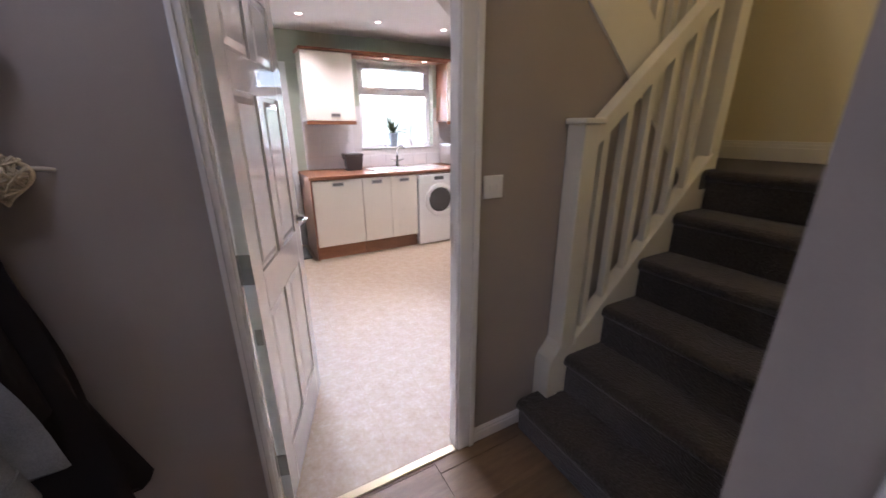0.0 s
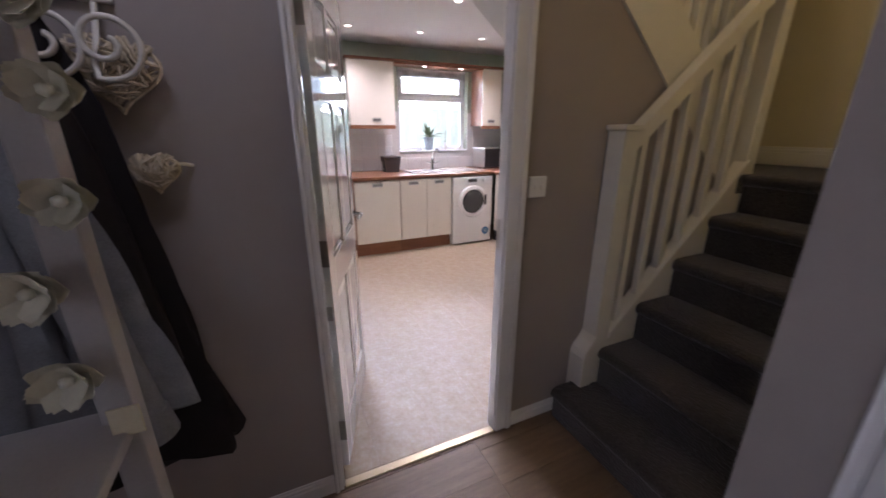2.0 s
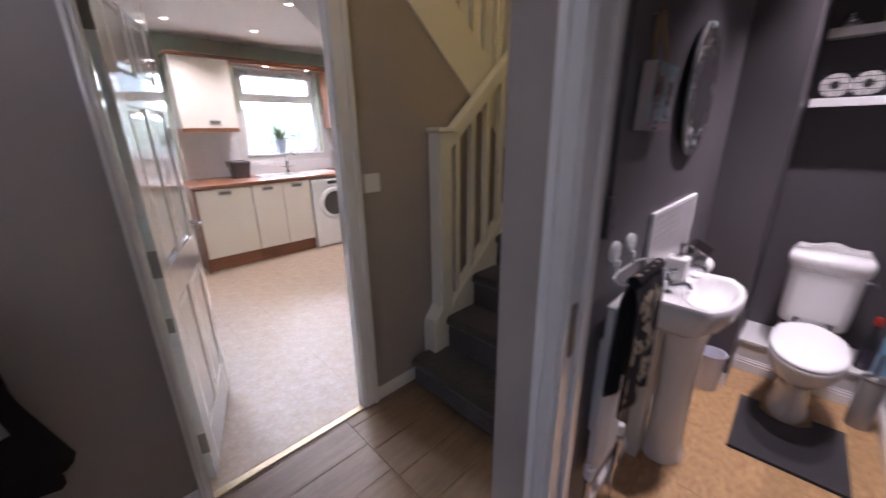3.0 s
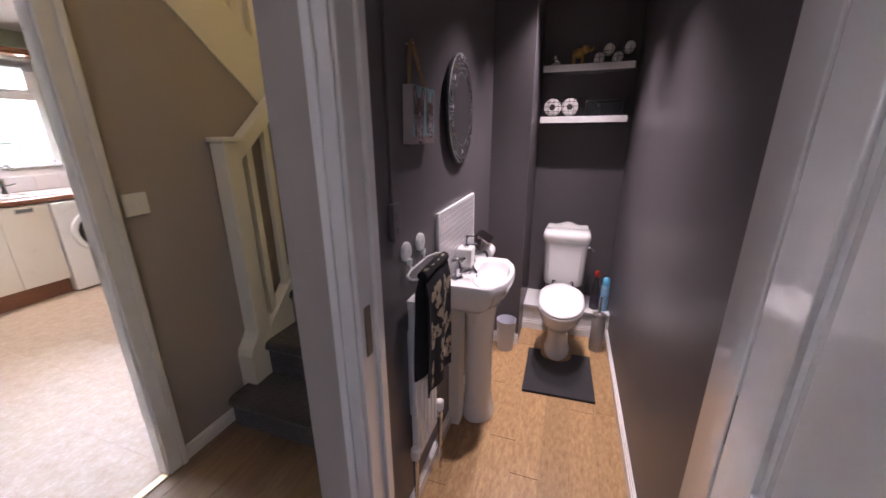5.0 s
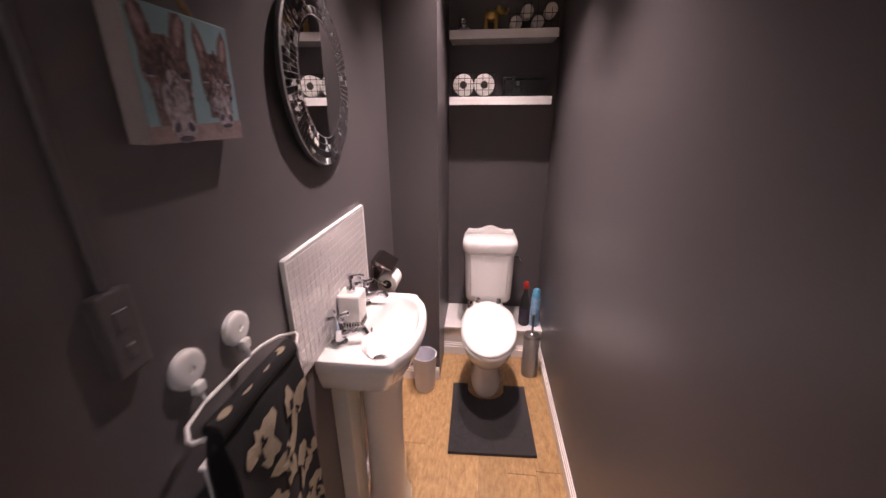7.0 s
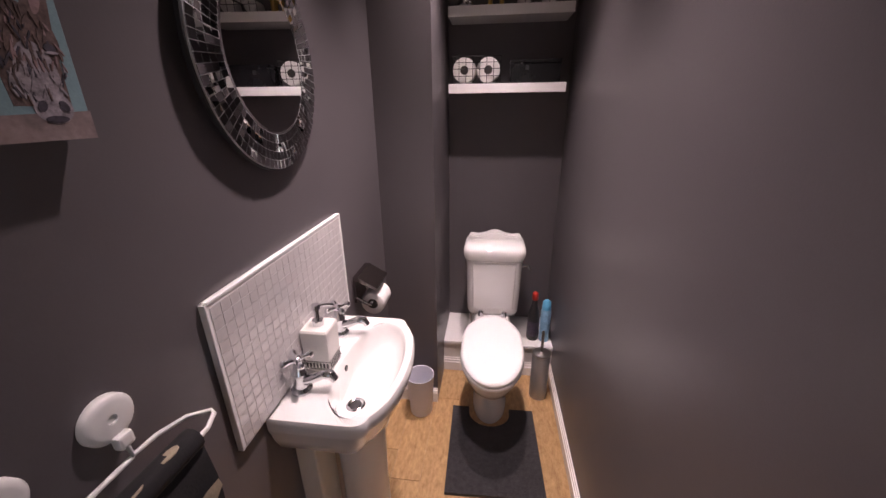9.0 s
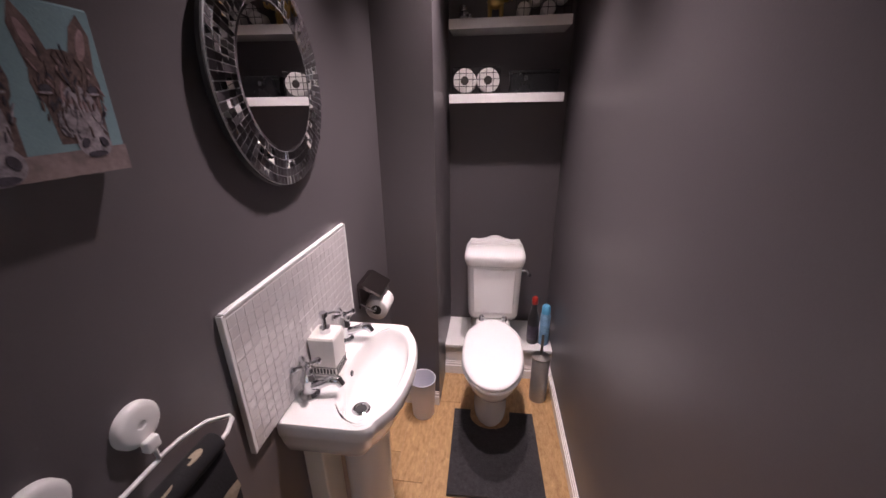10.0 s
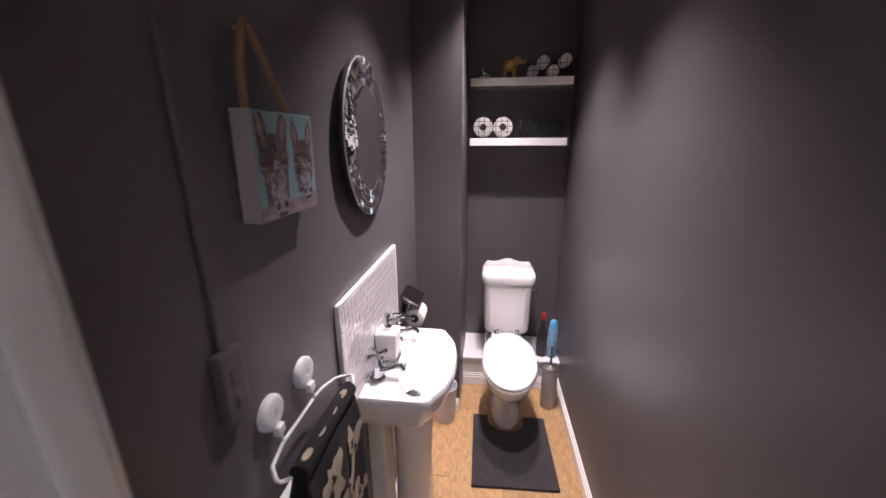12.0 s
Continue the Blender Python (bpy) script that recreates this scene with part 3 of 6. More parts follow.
# washing machine
WMX0, WMX1, WMY = 2.074, 2.642, BF - 0.025
wm = thing("washing_machine", (2.37, BF + 0.3, 0), "white front-loading washing machine under the worktop", "washing machine")
body = part("body", B(WMX0, WMX1, WMY, KY - 0.05, 0.012, 0.872, 0.012, 3), M_WHITE, wm)
for fx in (WMX0 + 0.05, WMX1 - 0.05):
    part("foot", lathe(bmesh.new(), [(0.02, 0), (0.02, 0.014)], 12, (fx, WMY + 0.06, 0)), M_DARKPL, wm)
part("control_panel", B(WMX0 + 0.006, WMX1 - 0.006, WMY - 0.004, WMY + 0.002, 0.775, 0.868, 0.002, 1), M_UPVC, wm)
part("display", B(2.28, 2.41, WMY - 0.007, WMY - 0.003, 0.805, 0.845, 0.002, 1), M_DARKPL, wm, "dark display")
part("detergent_drawer", B(WMX0 + 0.02, WMX0 + 0.17, WMY - 0.008, WMY - 0.003, 0.785, 0.855, 0.003, 2), M_WHITE, wm)
part("programme_dial", lathe(bmesh.new(), [(0.024, 0), (0.022, -0.014), (0.016, -0.018)], 24, (2.51, WMY - 0.004, 0.825), "y"), M_UPVC, wm, "", 40)
cx, cz = 2.355, 0.56
door = part("porthole_ring", lathe(bmesh.new(), [(0.150, 0.004), (0.205, 0.004), (0.205, -0.014), (0.195, -0.026), (0.168, -0.030), (0.152, -0.018), (0.150, 0.004)], 48, (cx, WMY, cz), "y", 1.0, 1.0, False), M_WHITE, wm, "", 40)
part("porthole_glass", lathe(bmesh.new(), [(0.152, -0.008), (0.14, -0.016), (0.10, -0.004), (0.0005, 0.002)], 40, (cx, WMY, cz), "y"), surf("smoked_glass", (0.035, 0.03, 0.03), 0.06, bump=0, coat=0.6), door, "dark glass", 60)
part("door_grip", B(cx + 0.150, cx + 0.185, WMY - 0.036, WMY - 0.026, cz - 0.05, cz + 0.08, 0.006, 2), M_DARKPL, door)
part("sticker", lathe(bmesh.new(), [(0.05, 0), (0.05, -0.0015)], 28, (2.555, WMY - 0.0005, 0.155), "y"), surf("blue_sticker", (0.03, 0.18, 0.42), 0.4, var=0.1), wm, "round blue sticker")
M_PRINT = surf("white_print", (0.8, 0.82, 0.85), 0.5, bump=0)
for k, w in enumerate((0.05, 0.062, 0.04)):
    part("sticker_print", B(2.555 - w / 2, 2.555 + w / 2, WMY - 0.003, WMY - 0.002, 0.168 - k * 0.018, 0.176 - k * 0.018), M_PRINT, wm)

# sink, tap
SY = 4.33
sink = thing("kitchen_sink", (2.05, SY, WTOP), "white inset sink with drainer in the cherry worktop", "sink")
bm = bmesh.new()
box(bm, 1.60, 2.55, SY - 0.22, SY - 0.19, WTOP, WTOP + 0.012, 0.004, 2)
box(bm, 1.60, 2.55, SY + 0.17, SY + 0.22, WTOP, WTOP + 0.012, 0.004, 2)
box(bm, 1.60, 1.64, SY - 0.19, SY + 0.17, WTOP, WTOP + 0.012, 0.004, 2)
box(bm, 1.98, 2.55, SY - 0.19, SY + 0.17, WTOP, WTOP + 0.010, 0.004, 2)
box(bm, 1.64, 1.98, SY - 0.19, SY + 0.17, WTOP + 0.001, WTOP + 0.004)
part("basin", bm, M_CHINA, sink)
for k in range(7):
    part("drainer_rib", B(2.08, 2.50, SY - 0.15 + k * 0.045, SY - 0.142 + k * 0.045, WTOP + 0.010, WTOP + 0.015, 0.002, 1), M_CHINA, sink)
tap = thing("kitchen_tap", (2.03, SY + 0.18, WTOP + 0.012), "chrome mixer tap behind the kitchen sink", "tap")
part("body", lathe(bmesh.new(), [(0.026, WTOP + 0.012), (0.024, WTOP + 0.03), (0.017, WTOP + 0.05), (0.017, WTOP + 0.15)], 20, (2.03, SY + 0.18, 0)), M_CHROME, tap, "", 40)
part("spout", tube(bmesh.new(), [(2.03, SY + 0.18, WTOP + 0.12), (2.03, SY + 0.17, WTOP + 0.2), (2.04, SY + 0.13, WTOP + 0.26), (2.06, SY + 0.07, WTOP + 0.27), (2.075, SY + 0.03, WTOP + 0.23)], 0.011), M_CHROME, tap, "", 50)
for s in (-1, 1):
    part("tap_lever", tube(bmesh.new(), [(2.03, SY + 0.18, WTOP + 0.08), (2.03 + s * 0.05, SY + 0.18, WTOP + 0.085), (2.03 + s * 0.085, SY + 0.16, WTOP + 0.10)], [0.012, 0.009, 0.007]), M_CHROME, tap, "", 50)


# wall units
def wall_unit(x0, x1, label, handle_x, cherry_left=False):
    yf = 4.385
    u = thing("wall_cabinet", ((x0 + x1) / 2, 4.55, 1.45), label, "cabinet", "kitchen wall units")
    part("body", B(x0, x1, yf + 0.02, KY - 0.002, 1.485, 2.185, 0.001, 1), M_CHERRY_Z if cherry_left else M_CREAM, u)
    d = part("door", B(x0 + 0.002, x1 - 0.002, yf, yf + 0.019, 1.487, 2.183, 0.003, 2), M_CREAM, u)
    handle_plate(handle_x, yf, 1.545, d)
    part("pelmet", B(x0 - 0.002, x1 + 0.002, yf + 0.002, yf + 0.02, 1.445, 1.485, 0.003, 1), M_CHERRY, u, "cherry wood pelmet")
    return u


wall_unit(0.955, 1.50, "cream wall cabinet beside the window with cherry pelmet", 1.27)
wall_unit(2.71, 3.00, "narrow cream wall cabinet with cherry side beside the window", 2.85, True)
ru = thing("wall_cabinet", (3.15, 3.9, 1.45), "cream wall cabinet on the side wall", "cabinet", "kitchen wall units")
part("body", B(3.02, KX1 - 0.002, 3.3, 4.38, 1.485, 2.185), M_CREAM, ru)
part("door", B(3.0, 3.02, 3.32, 3.82, 1.487, 2.183, 0.003, 2), M_CREAM, ru)
part("door", B(3.0, 3.02, 3.824, 4.36, 1.487, 2.183, 0.003, 2), M_CREAM, ru)
bm = bmesh.new()
box(bm, 0.935, 1.53, 4.36, KY - 0.002, 2.187, 2.215, 0.008, 2)
box(bm, 1.53, 2.69, 4.36, 4.42, 2.187, 2.215, 0.008, 2)
box(bm, 2.69, 3.05, 4.36, KY - 0.002, 2.187, 2.215, 0.008, 2)
structure("cornice", bm, M_CHERRY, "cherry wood cornice along the wall cabinets and window", "cornice")
structure("window_pelmet", B(1.502, 2.708, 4.37, 4.395, 2.164, 2.186, 0.003, 1), M_CHERRY, "cherry wood pelmet board over the window", "pelmet")
M_BULB = glow("lamp_glow", (1.0, 0.9, 0.75), 8)
M_BULB2 = glow("lamp_glow_bright", (1.0, 0.93, 0.85), 7)


def downlight(x, y, z, label, r=0.042):
    d = thing("downlight", (x, y, z), label, "ceiling lamp", "recessed downlights")
    part("bezel", lathe(bmesh.new(), [(r * 0.72, z - 0.001), (r, z - 0.001), (r, z - 0.005), (r * 0.85, z - 0.008), (r * 0.72, z - 0.006), (r * 0.72, z - 0.001)], 28, (x, y, 0), "z", 1.0, 1.0, False), M_STEEL, d, "", 40)
    part("bulb", lathe(bmesh.new(), [(r * 0.66, z - 0.002), (r * 0.6, z - 0.004)], 24, (x, y, 0)), M_BULB, d, "lit bulb")
    return d


for sx, sy in SPOTS:
    downlight(sx, sy, H, "recessed chrome downlight in the kitchen ceiling")
for sx, sy in WC_SPOTS:
    downlight(sx, sy, WH, "recessed chrome downlight in the toilet ceiling")
for sx in (1.92, 2.42):
    d = thing("pelmet_light", (sx, 4.47, 2.186), "small lit downlight under the window cornice", "lamp", "pelmet lights")
    part("bezel", lathe(bmesh.new(), [(0.034, 2.186), (0.036, 2.178), (0.03, 2.172)], 24, (sx, 4.45, 0)), M_STEEL, d, "", 40)
    part("bulb", lathe(bmesh.new(), [(0.028, 2.172), (0.024, 2.168)], 20, (sx, 4.45, 0)), M_BULB2, d, "lit bulb")
structure("pelmet_shelf", B(1.502, 2.708, 4.42, KY - 0.005, 2.187, 2.213), M_CHERRY, "cherry wood board above the window", "pelmet")

# splashback tiling: white tiles
tile_mesh = mesh_of("wall_tile", B(0, 0.198, -0.006, 0, 0, 0.148, 0.002, 1), M_TILEWALL)
bm = bmesh.new()
box(bm, 0.94, WIN[0], KY - 0.003, KY, WTOP, 1.66)
box(bm, WIN[0], WIN[1], KY - 0.003, KY, WTOP, WIN[2] - 0.01)
box(bm, WIN[1], KX1 - 0.002, KY - 0.003, KY, WTOP, 1.66)
sb = structure("splashback", bm, surf("grout", (0.62, 0.61, 0.6), 0.8), "white tiled kitchen splashback", "wall")
for r in range(5):
    for c in range(12):
        tx, tz = 0.942 + c * 0.2, WTOP + 0.002 + r * 0.15
        if tz + 0.148 > WIN[2] - 0.01 and WIN[0] - 0.19 < tx < WIN[1] - 0.01:
            continue
        t = part("tile", tile_mesh, None, sb)
        t.location = (tx, KY - 0.003, tz)

# window
win = thing("window_1", (2.17, KY + 0.1, WIN[2]), "white plastic kitchen window with a top-hung opener", "window", kind="structure")
wy0, wy1 = KY + 0.10, KY + 0.16
x0, x1, z0, z1 = WIN
for a in ((x0, x0 + 0.06, z0, z1), (x1 - 0.06, x1, z0, z1), (x0 + 0.06, x1 - 0.06, z0, z0 + 0.06), (x0 + 0.06, x1 - 0.06, z1 - 0.06, z1), (x0 + 0.06, x1 - 0.06, 1.80, 1.865)):
    part("window_frame", B(a[0], a[1], wy0, wy1, a[2], a[3], 0.006, 2), M_UPVC, win)
sash = part("opening_sash", B(x0 + 0.06, x0 + 0.10, wy0 - 0.012, wy1 - 0.01, 1.865, z1 - 0.06, 0.005, 2), M_UPVC, win)
for a in ((x1 - 0.10, x1 - 0.06, 1.865, z1 - 0.06), (x0 + 0.10, x1 - 0.10, 1.865, 1.90), (x0 + 0.10, x1 - 0.10, z1 - 0.095, z1 - 0.06)):
    part("sash_rail", B(a[0], a[1], wy0 - 0.012, wy1 - 0.01, a[2], a[3], 0.005, 2), M_UPVC, sash)
part("window_handle", B(2.12, 2.22, wy0 - 0.03, wy0 - 0.012, 1.872, 1.892, 0.005, 2), M_UPVC, win)
for zz in ((z0 + 0.06, 1.80), (1.90, z1 - 0.095)):
    g = part("pane", B(x0 + 0.06, x1 - 0.06, wy0 + 0.03, wy0 + 0.036, *zz), M_GLASS, win)
    g.visible_shadow = False
part("window_sill", B(x0 + 0.002, x1 - 0.002, KY - 0.02, wy0, z0 - 0.004, z0 + 0.014, 0.004, 2), M_UPVC, win)
blind = thing("window_blind", (2.17, KY + 0.07, 2.05), "white slatted blind drawn up at the window head", "blind")
part("headrail", B(x0 + 0.02, x1 - 0.02, KY + 0.04, KY + 0.08, z1 - 0.035, z1 - 0.004, 0.003, 1), M_UPVC, blind)
for k in range(7):
    part("slat", B(x0 + 0.025, x1 - 0.025, KY + 0.035, KY + 0.085, z1 - 0.045 - k * 0.012, z1 - 0.041 - k * 0.012), M_UPVC, blind)

# back door
bd = thing("door_3", (0.41, KY + 0.05, 0), "white plastic back door with a frosted glazed panel", "door", kind="structure")
for a in ((BD[0], BD[0] + 0.06, 0, BD[2]), (BD[1] - 0.06, BD[1], 0, BD[2]), (BD[0] + 0.06, BD[1] - 0.06, BD[2] - 0.06, BD[2])):
    part("door_frame", B(a[0], a[1], KY - 0.012, KY + 0.06, a[2], a[3], 0.005, 2), M_UPVC, bd)
for a in ((BD[0] + 0.06, BD[0] + 0.17, 0.02, 2.04), (BD[1] - 0.17, BD[1] - 0.06, 0.02, 2.04), (BD[0] + 0.17, BD[1] - 0.17, 0.02, 0.95), (BD[0] + 0.17, BD[1] - 0.17, 1.92, 2.04)):
    part("door_rail", B(a[0] + 0.002, a[1] - 0.002, KY + 0.0, KY + 0.05, a[2], a[3], 0.005, 2), M_UPVC, bd)
g = part("pane", B(BD[0] + 0.165, BD[1] - 0.165, KY + 0.02, KY + 0.03, 0.945, 1.925), M_GLASS, bd)
g.visible_shadow = False
hp = part("handle_plate", B(BD[1] - 0.135, BD[1] - 0.10, KY - 0.012, KY, 0.98, 1.22, 0.004, 2), M_GREYPL, bd, "dark door handle")
part("lever", tube(bmesh.new(), [(BD[1] - 0.118, KY - 0.01, 1.13), (BD[1] - 0.118, KY - 0.05, 1.13), (BD[1] - 0.16, KY - 0.055, 1.13), (BD[1] - 0.23, KY - 0.055, 1.128)], 0.008), M_GREYPL, hp, "", 50)
M_MATT = carpet("dark_door_mat", (0.05, 0.052, 0.055))
solo("door_mat", B(0.1, 0.80, 4.12, 4.60, 0.0, 0.014, 0.005, 2), M_MATT, "dark grey door mat in front of the back door", "mat")

# things on the worktop and the sill
M_CADDY = surf("charcoal_plastic", (0.045, 0.040, 0.040), 0.4, var=0.1, bump=0.05)
caddy = thing("food_caddy", (1.44, 4.46, WTOP), "dark grey kitchen food waste caddy on the worktop", "bin")
part("body", loft(bmesh.new(), [[(1.44 + sx * w, 4.46 + sy * d, z) for sx, sy in ((-1, -1), (1, -1), (1, 1), (-1, 1))] for w, d, z in ((0.085, 0.075, WTOP), (0.105, 0.09, WTOP + 0.165))]), M_CADDY, caddy)
part("lid", B(1.33, 1.55, 4.365, 4.555, WTOP + 0.165, WTOP + 0.195, 0.012, 3), M_CADDY, caddy)
part("carry_handle", tube(bmesh.new(), [(1.328, 4.46, WTOP + 0.13), (1.325, 4.43, WTOP + 0.06), (1.33, 4.40, WTOP + 0.03)], 0.006), M_STEEL, caddy, "", 50)
mw = thing("microwave", (2.95, 4.45, WTOP), "silver and black microwave in the worktop corner", "microwave")
part("body", B(2.715, 3.17, 4.30, 4.62, WTOP + 0.012, WTOP + 0.27, 0.008, 2), M_STEEL, mw)
part("door", B(2.72, 3.06, 4.286, 4.30, WTOP + 0.02, WTOP + 0.262, 0.006, 2), M_DARKPL, mw, "black glass door")
part("control_panel", B(3.062, 3.165, 4.288, 4.30, WTOP + 0.02, WTOP + 0.262, 0.004, 2), M_STEEL, mw)
for fx in (2.75, 3.13):
    part("foot", B(fx - 0.015, fx + 0.015, 4.33, 4.36, WTOP, WTOP + 0.013), M_DARKPL, mw)
sz = WIN[2] + 0.014
plant = thing("potted_plant", (2.08, KY + 0.04, sz), "small leafy plant in a pale blue pot on the window sill", "plant")
pot = part("pot", lathe(bmesh.new(), [(0.032, sz), (0.036, sz + 0.02), (0.048, sz + 0.11), (0.052, sz + 0.125), (0.047, sz + 0.127), (0.043, sz + 0.11)], 28, (2.08, KY + 0.04, 0)), surf("pale_blue_glaze", (0.36, 0.44, 0.50), 0.2, bump=0), plant, "pale blue pot", 40)
M_LEAF = surf("leaf_green", (0.07, 0.10, 0.045), 0.5, var=0.3, scale=20)
random.seed(4)
for k in range(26):
    a, l, tilt = random.uniform(0, 6.28), random.uniform(0.10, 0.21), random.uniform(0.25, 1.15)
    bm = bmesh.new()
    pts = []
    for s in range(6):
        u = s / 5
        r, h = l * u * math.sin(tilt), l * u * math.cos(tilt) - 0.07 * u * u * tilt
        pts.append((2.08 + math.cos(a) * r, KY + 0.04 + math.sin(a) * r * 0.5, sz + 0.115 + h))
    side = Vector((-math.sin(a), math.cos(a), 0))
    vs = []
    for s, p in enumerate(pts):
        w = 0.013 * math.sin(math.pi * min(1, 0.12 + s / 5 * 0.88)) + 0.001
        vs.append((bm.verts.new(Vector(p) + side * w), bm.verts.new(Vector(p) + Vector((0, 0, 0.004))), bm.verts.new(Vector(p) - side * w)))
    for u, v in zip(vs, vs[1:]):
        bm.faces.new((u[0], u[1], v[1], v[0]))
        bm.faces.new((u[1], u[2], v[2], v[1]))
    part("leaf", bm, M_LEAF, plant, "", 60)
plant.matrix_basis = PLACES[plant.name] @ Matrix.Scale(1.35, 4)
for vx, h, lab in ((2.33, 0.10, "small clear glass jar on the window sill"), (2.55, 0.05, "small white pot on the window sill"), (1.98, 0.04, "small white pot on the window sill")):
    solo("sill_jar", lathe(bmesh.new(), [(0.024, sz), (0.03, sz + h * 0.4), (0.028, sz + h * 0.8), (0.02, sz + h), (0.016, sz + h)], 24, (vx, KY + 0.05, 0)), M_CHINA, lab, "jar", "", 40)
solo("cut_flower", tube(bmesh.new(), [(2.33, KY + 0.05, sz + 0.05), (2.335, KY + 0.05, sz + 0.18), (2.35, KY + 0.05, sz + 0.26)], [0.003, 0.003, 0.006], 6), M_LEAF, "single green stem standing in the sill jar", "flower", "", 50)

# bright overcast sky beyond the garden
structure("backdrop", B(-30, 34, 60, 60.1, -1, 40), glow("overcast_sky", (0.88, 0.97, 1.06), 90), "bright overcast sky beyond the garden", "sky")
# garden seen through the window
gr = structure("ground", B(-60, 60, KY + 0.26, 90, -0.25, -0.12), surf("lawn", (0.07, 0.11, 0.04), 0.95, var=0.4, scale=2, fine=60, bump=0.6, dist=0.02), "garden lawn outside the window", "ground")
fence = thing("garden_fence", (2.0, 8.0, -0.12), "pale weathered garden fence behind the house", "fence")
M_FENCE = wood("weathered_fence", (0.50, 0.58, 0.52), (0.68, 0.74, 0.68), (14, 14, 2), 0.8)
plank_mesh = mesh_of("fence_board", B(0, 0.14, 0, 0.02, -0.12, 1.90, 0.003, 1), M_FENCE)
for k in range(64):
    p = part("board", plank_mesh, None, fence)
    p.location = (-2.4 + k * 0.128, 8.0 + (0.024 if k % 2 else 0), 0)
for zz in (0.3, 1.35):
    part("rail", B(-2.4, 5.8, 8.046, 8.10, zz, zz + 0.08), M_FENCE, fence)
# ---- hall ----
sw = thing("light_switch", (1.055, YW, 1.2), "white double light switch on the taupe wall", "switch")
part("plate", B(1.012, 1.098, YW - 0.009, YW, 1.157, 1.243, 0.003, 2), M_WHITE, sw)
for k in (1.035, 1.067):
    part("rocker", B(k, k + 0.012, YW - 0.0125, YW - 0.008, 1.189, 1.211, 0.0015, 1), M_WHITE, sw)

M_WICKER = wood("bleached_wicker", (0.46, 0.37, 0.24), (0.80, 0.70, 0.52), (20, 20, 20), 0.7)


def wicker_heart(x, z, w, h, y, seed, label):
    random.seed(seed)
    heart = thing("wicker_heart", (x, y, z), label, "wall ornament", "wicker hearts")

    def inside(u, v):
        return (u * u + v * v - 1) ** 3 - u * u * v ** 3 < 0

    def at(u, v):
        return (x + u * w / 2.3, z + (v + 1.0) * h / 2.2)
    rim = []
    for i in range(49):
        a = 2 * math.pi * i / 48
        u, v = 16 * math.sin(a) ** 3 / 16, (13 * math.cos(a) - 5 * math.cos(2 * a) - 2 * math.cos(3 * a) - math.cos(4 * a)) / 15
        px, pz = at(u * 1.14, v * 1.1)
        rim.append((px, y, pz))
    part("rim", tube(bmesh.new(), rim, 0.005, 8), M_WICKER, heart, "", 50)
    n = 0
    while n < 62:
        a, off = random.uniform(0, math.pi), random.uniform(-0.85, 0.85)
        d, q = (math.cos(a), math.sin(a)), (-math.sin(a) * off, math.cos(a) * off)
        run = [s / 14 for s in range(-20, 21) if inside(q[0] + d[0] * s / 14, q[1] + d[1] * s / 14)]
        if len(run) < 7:
            continue
        n += 1
        e = random.uniform(-0.026, 0.008)
        pts = []
        for s in (run[0], (run[0] + run[-1]) / 2, run[-1]):
            px, pz = at(q[0] + d[0] * s, q[1] + d[1] * s)
            pts.append((px, y + e * (0.3 if s != (run[0] + run[-1]) / 2 else 1.4) - 0.004, pz))
        part("twig", tube(bmesh.new(), pts, random.uniform(0.0024, 0.0040), 5), M_WICKER, heart, "", 60)
    return heart


wicker_heart(-0.240, 1.478, 0.185, 0.15, 1.060, 3, "large bleached wicker heart hanging on the taupe wall")
wicker_heart(-0.208, 1.275, 0.105, 0.09, 1.070, 5, "small bleached wicker heart hanging on the taupe wall")
M_IRON = surf("cream_iron", (0.72, 0.68, 0.6), 0.45)
# separate tube drawn for the twig that juts from the small heart
solo("heart_twig_end", tube(bmesh.new(), [(-0.130, YW, 1.330), (-0.143, YW - 0.018, 1.335), (-0.158, YW - 0.028, 1.337)], 0.005), M_IRON, "cream twig end sticking out beside the small wicker heart", "peg", "", 50)


def spiral(cx, cz, y, r, turns, flip=1):
    return [(cx + flip * r * (1 - 0.82 * i / 40) * math.cos(2 * math.pi * turns * i / 40 - 1.9), y, cz + r * (1 - 0.82 * i / 40) * math.sin(2 * math.pi * turns * i / 40 - 1.9)) for i in range(41)]


rack = thing("coat_rack", (-0.45, YW, 1.68), "cream scrolled iron coat rack on the taupe wall", "coat rack")
part("back_bar", B(-0.95, -0.22, YW - 0.02, YW, 1.70, 1.735, 0.004, 2), M_IRON, rack)
for hx in (-0.255, -0.36, -0.52, -0.68, -0.84):
    hk = part("hook", tube(bmesh.new(), [(hx, YW - 0.01, 1.70), (hx, YW - 0.05, 1.62), (hx, YW - 0.10, 1.56)] + [(p[0], YW - 0.115, p[2]) for p in spiral(hx + 0.03, 1.60, 0, 0.075, 1.45)], 0.0065, 8), M_IRON, rack, "", 50)


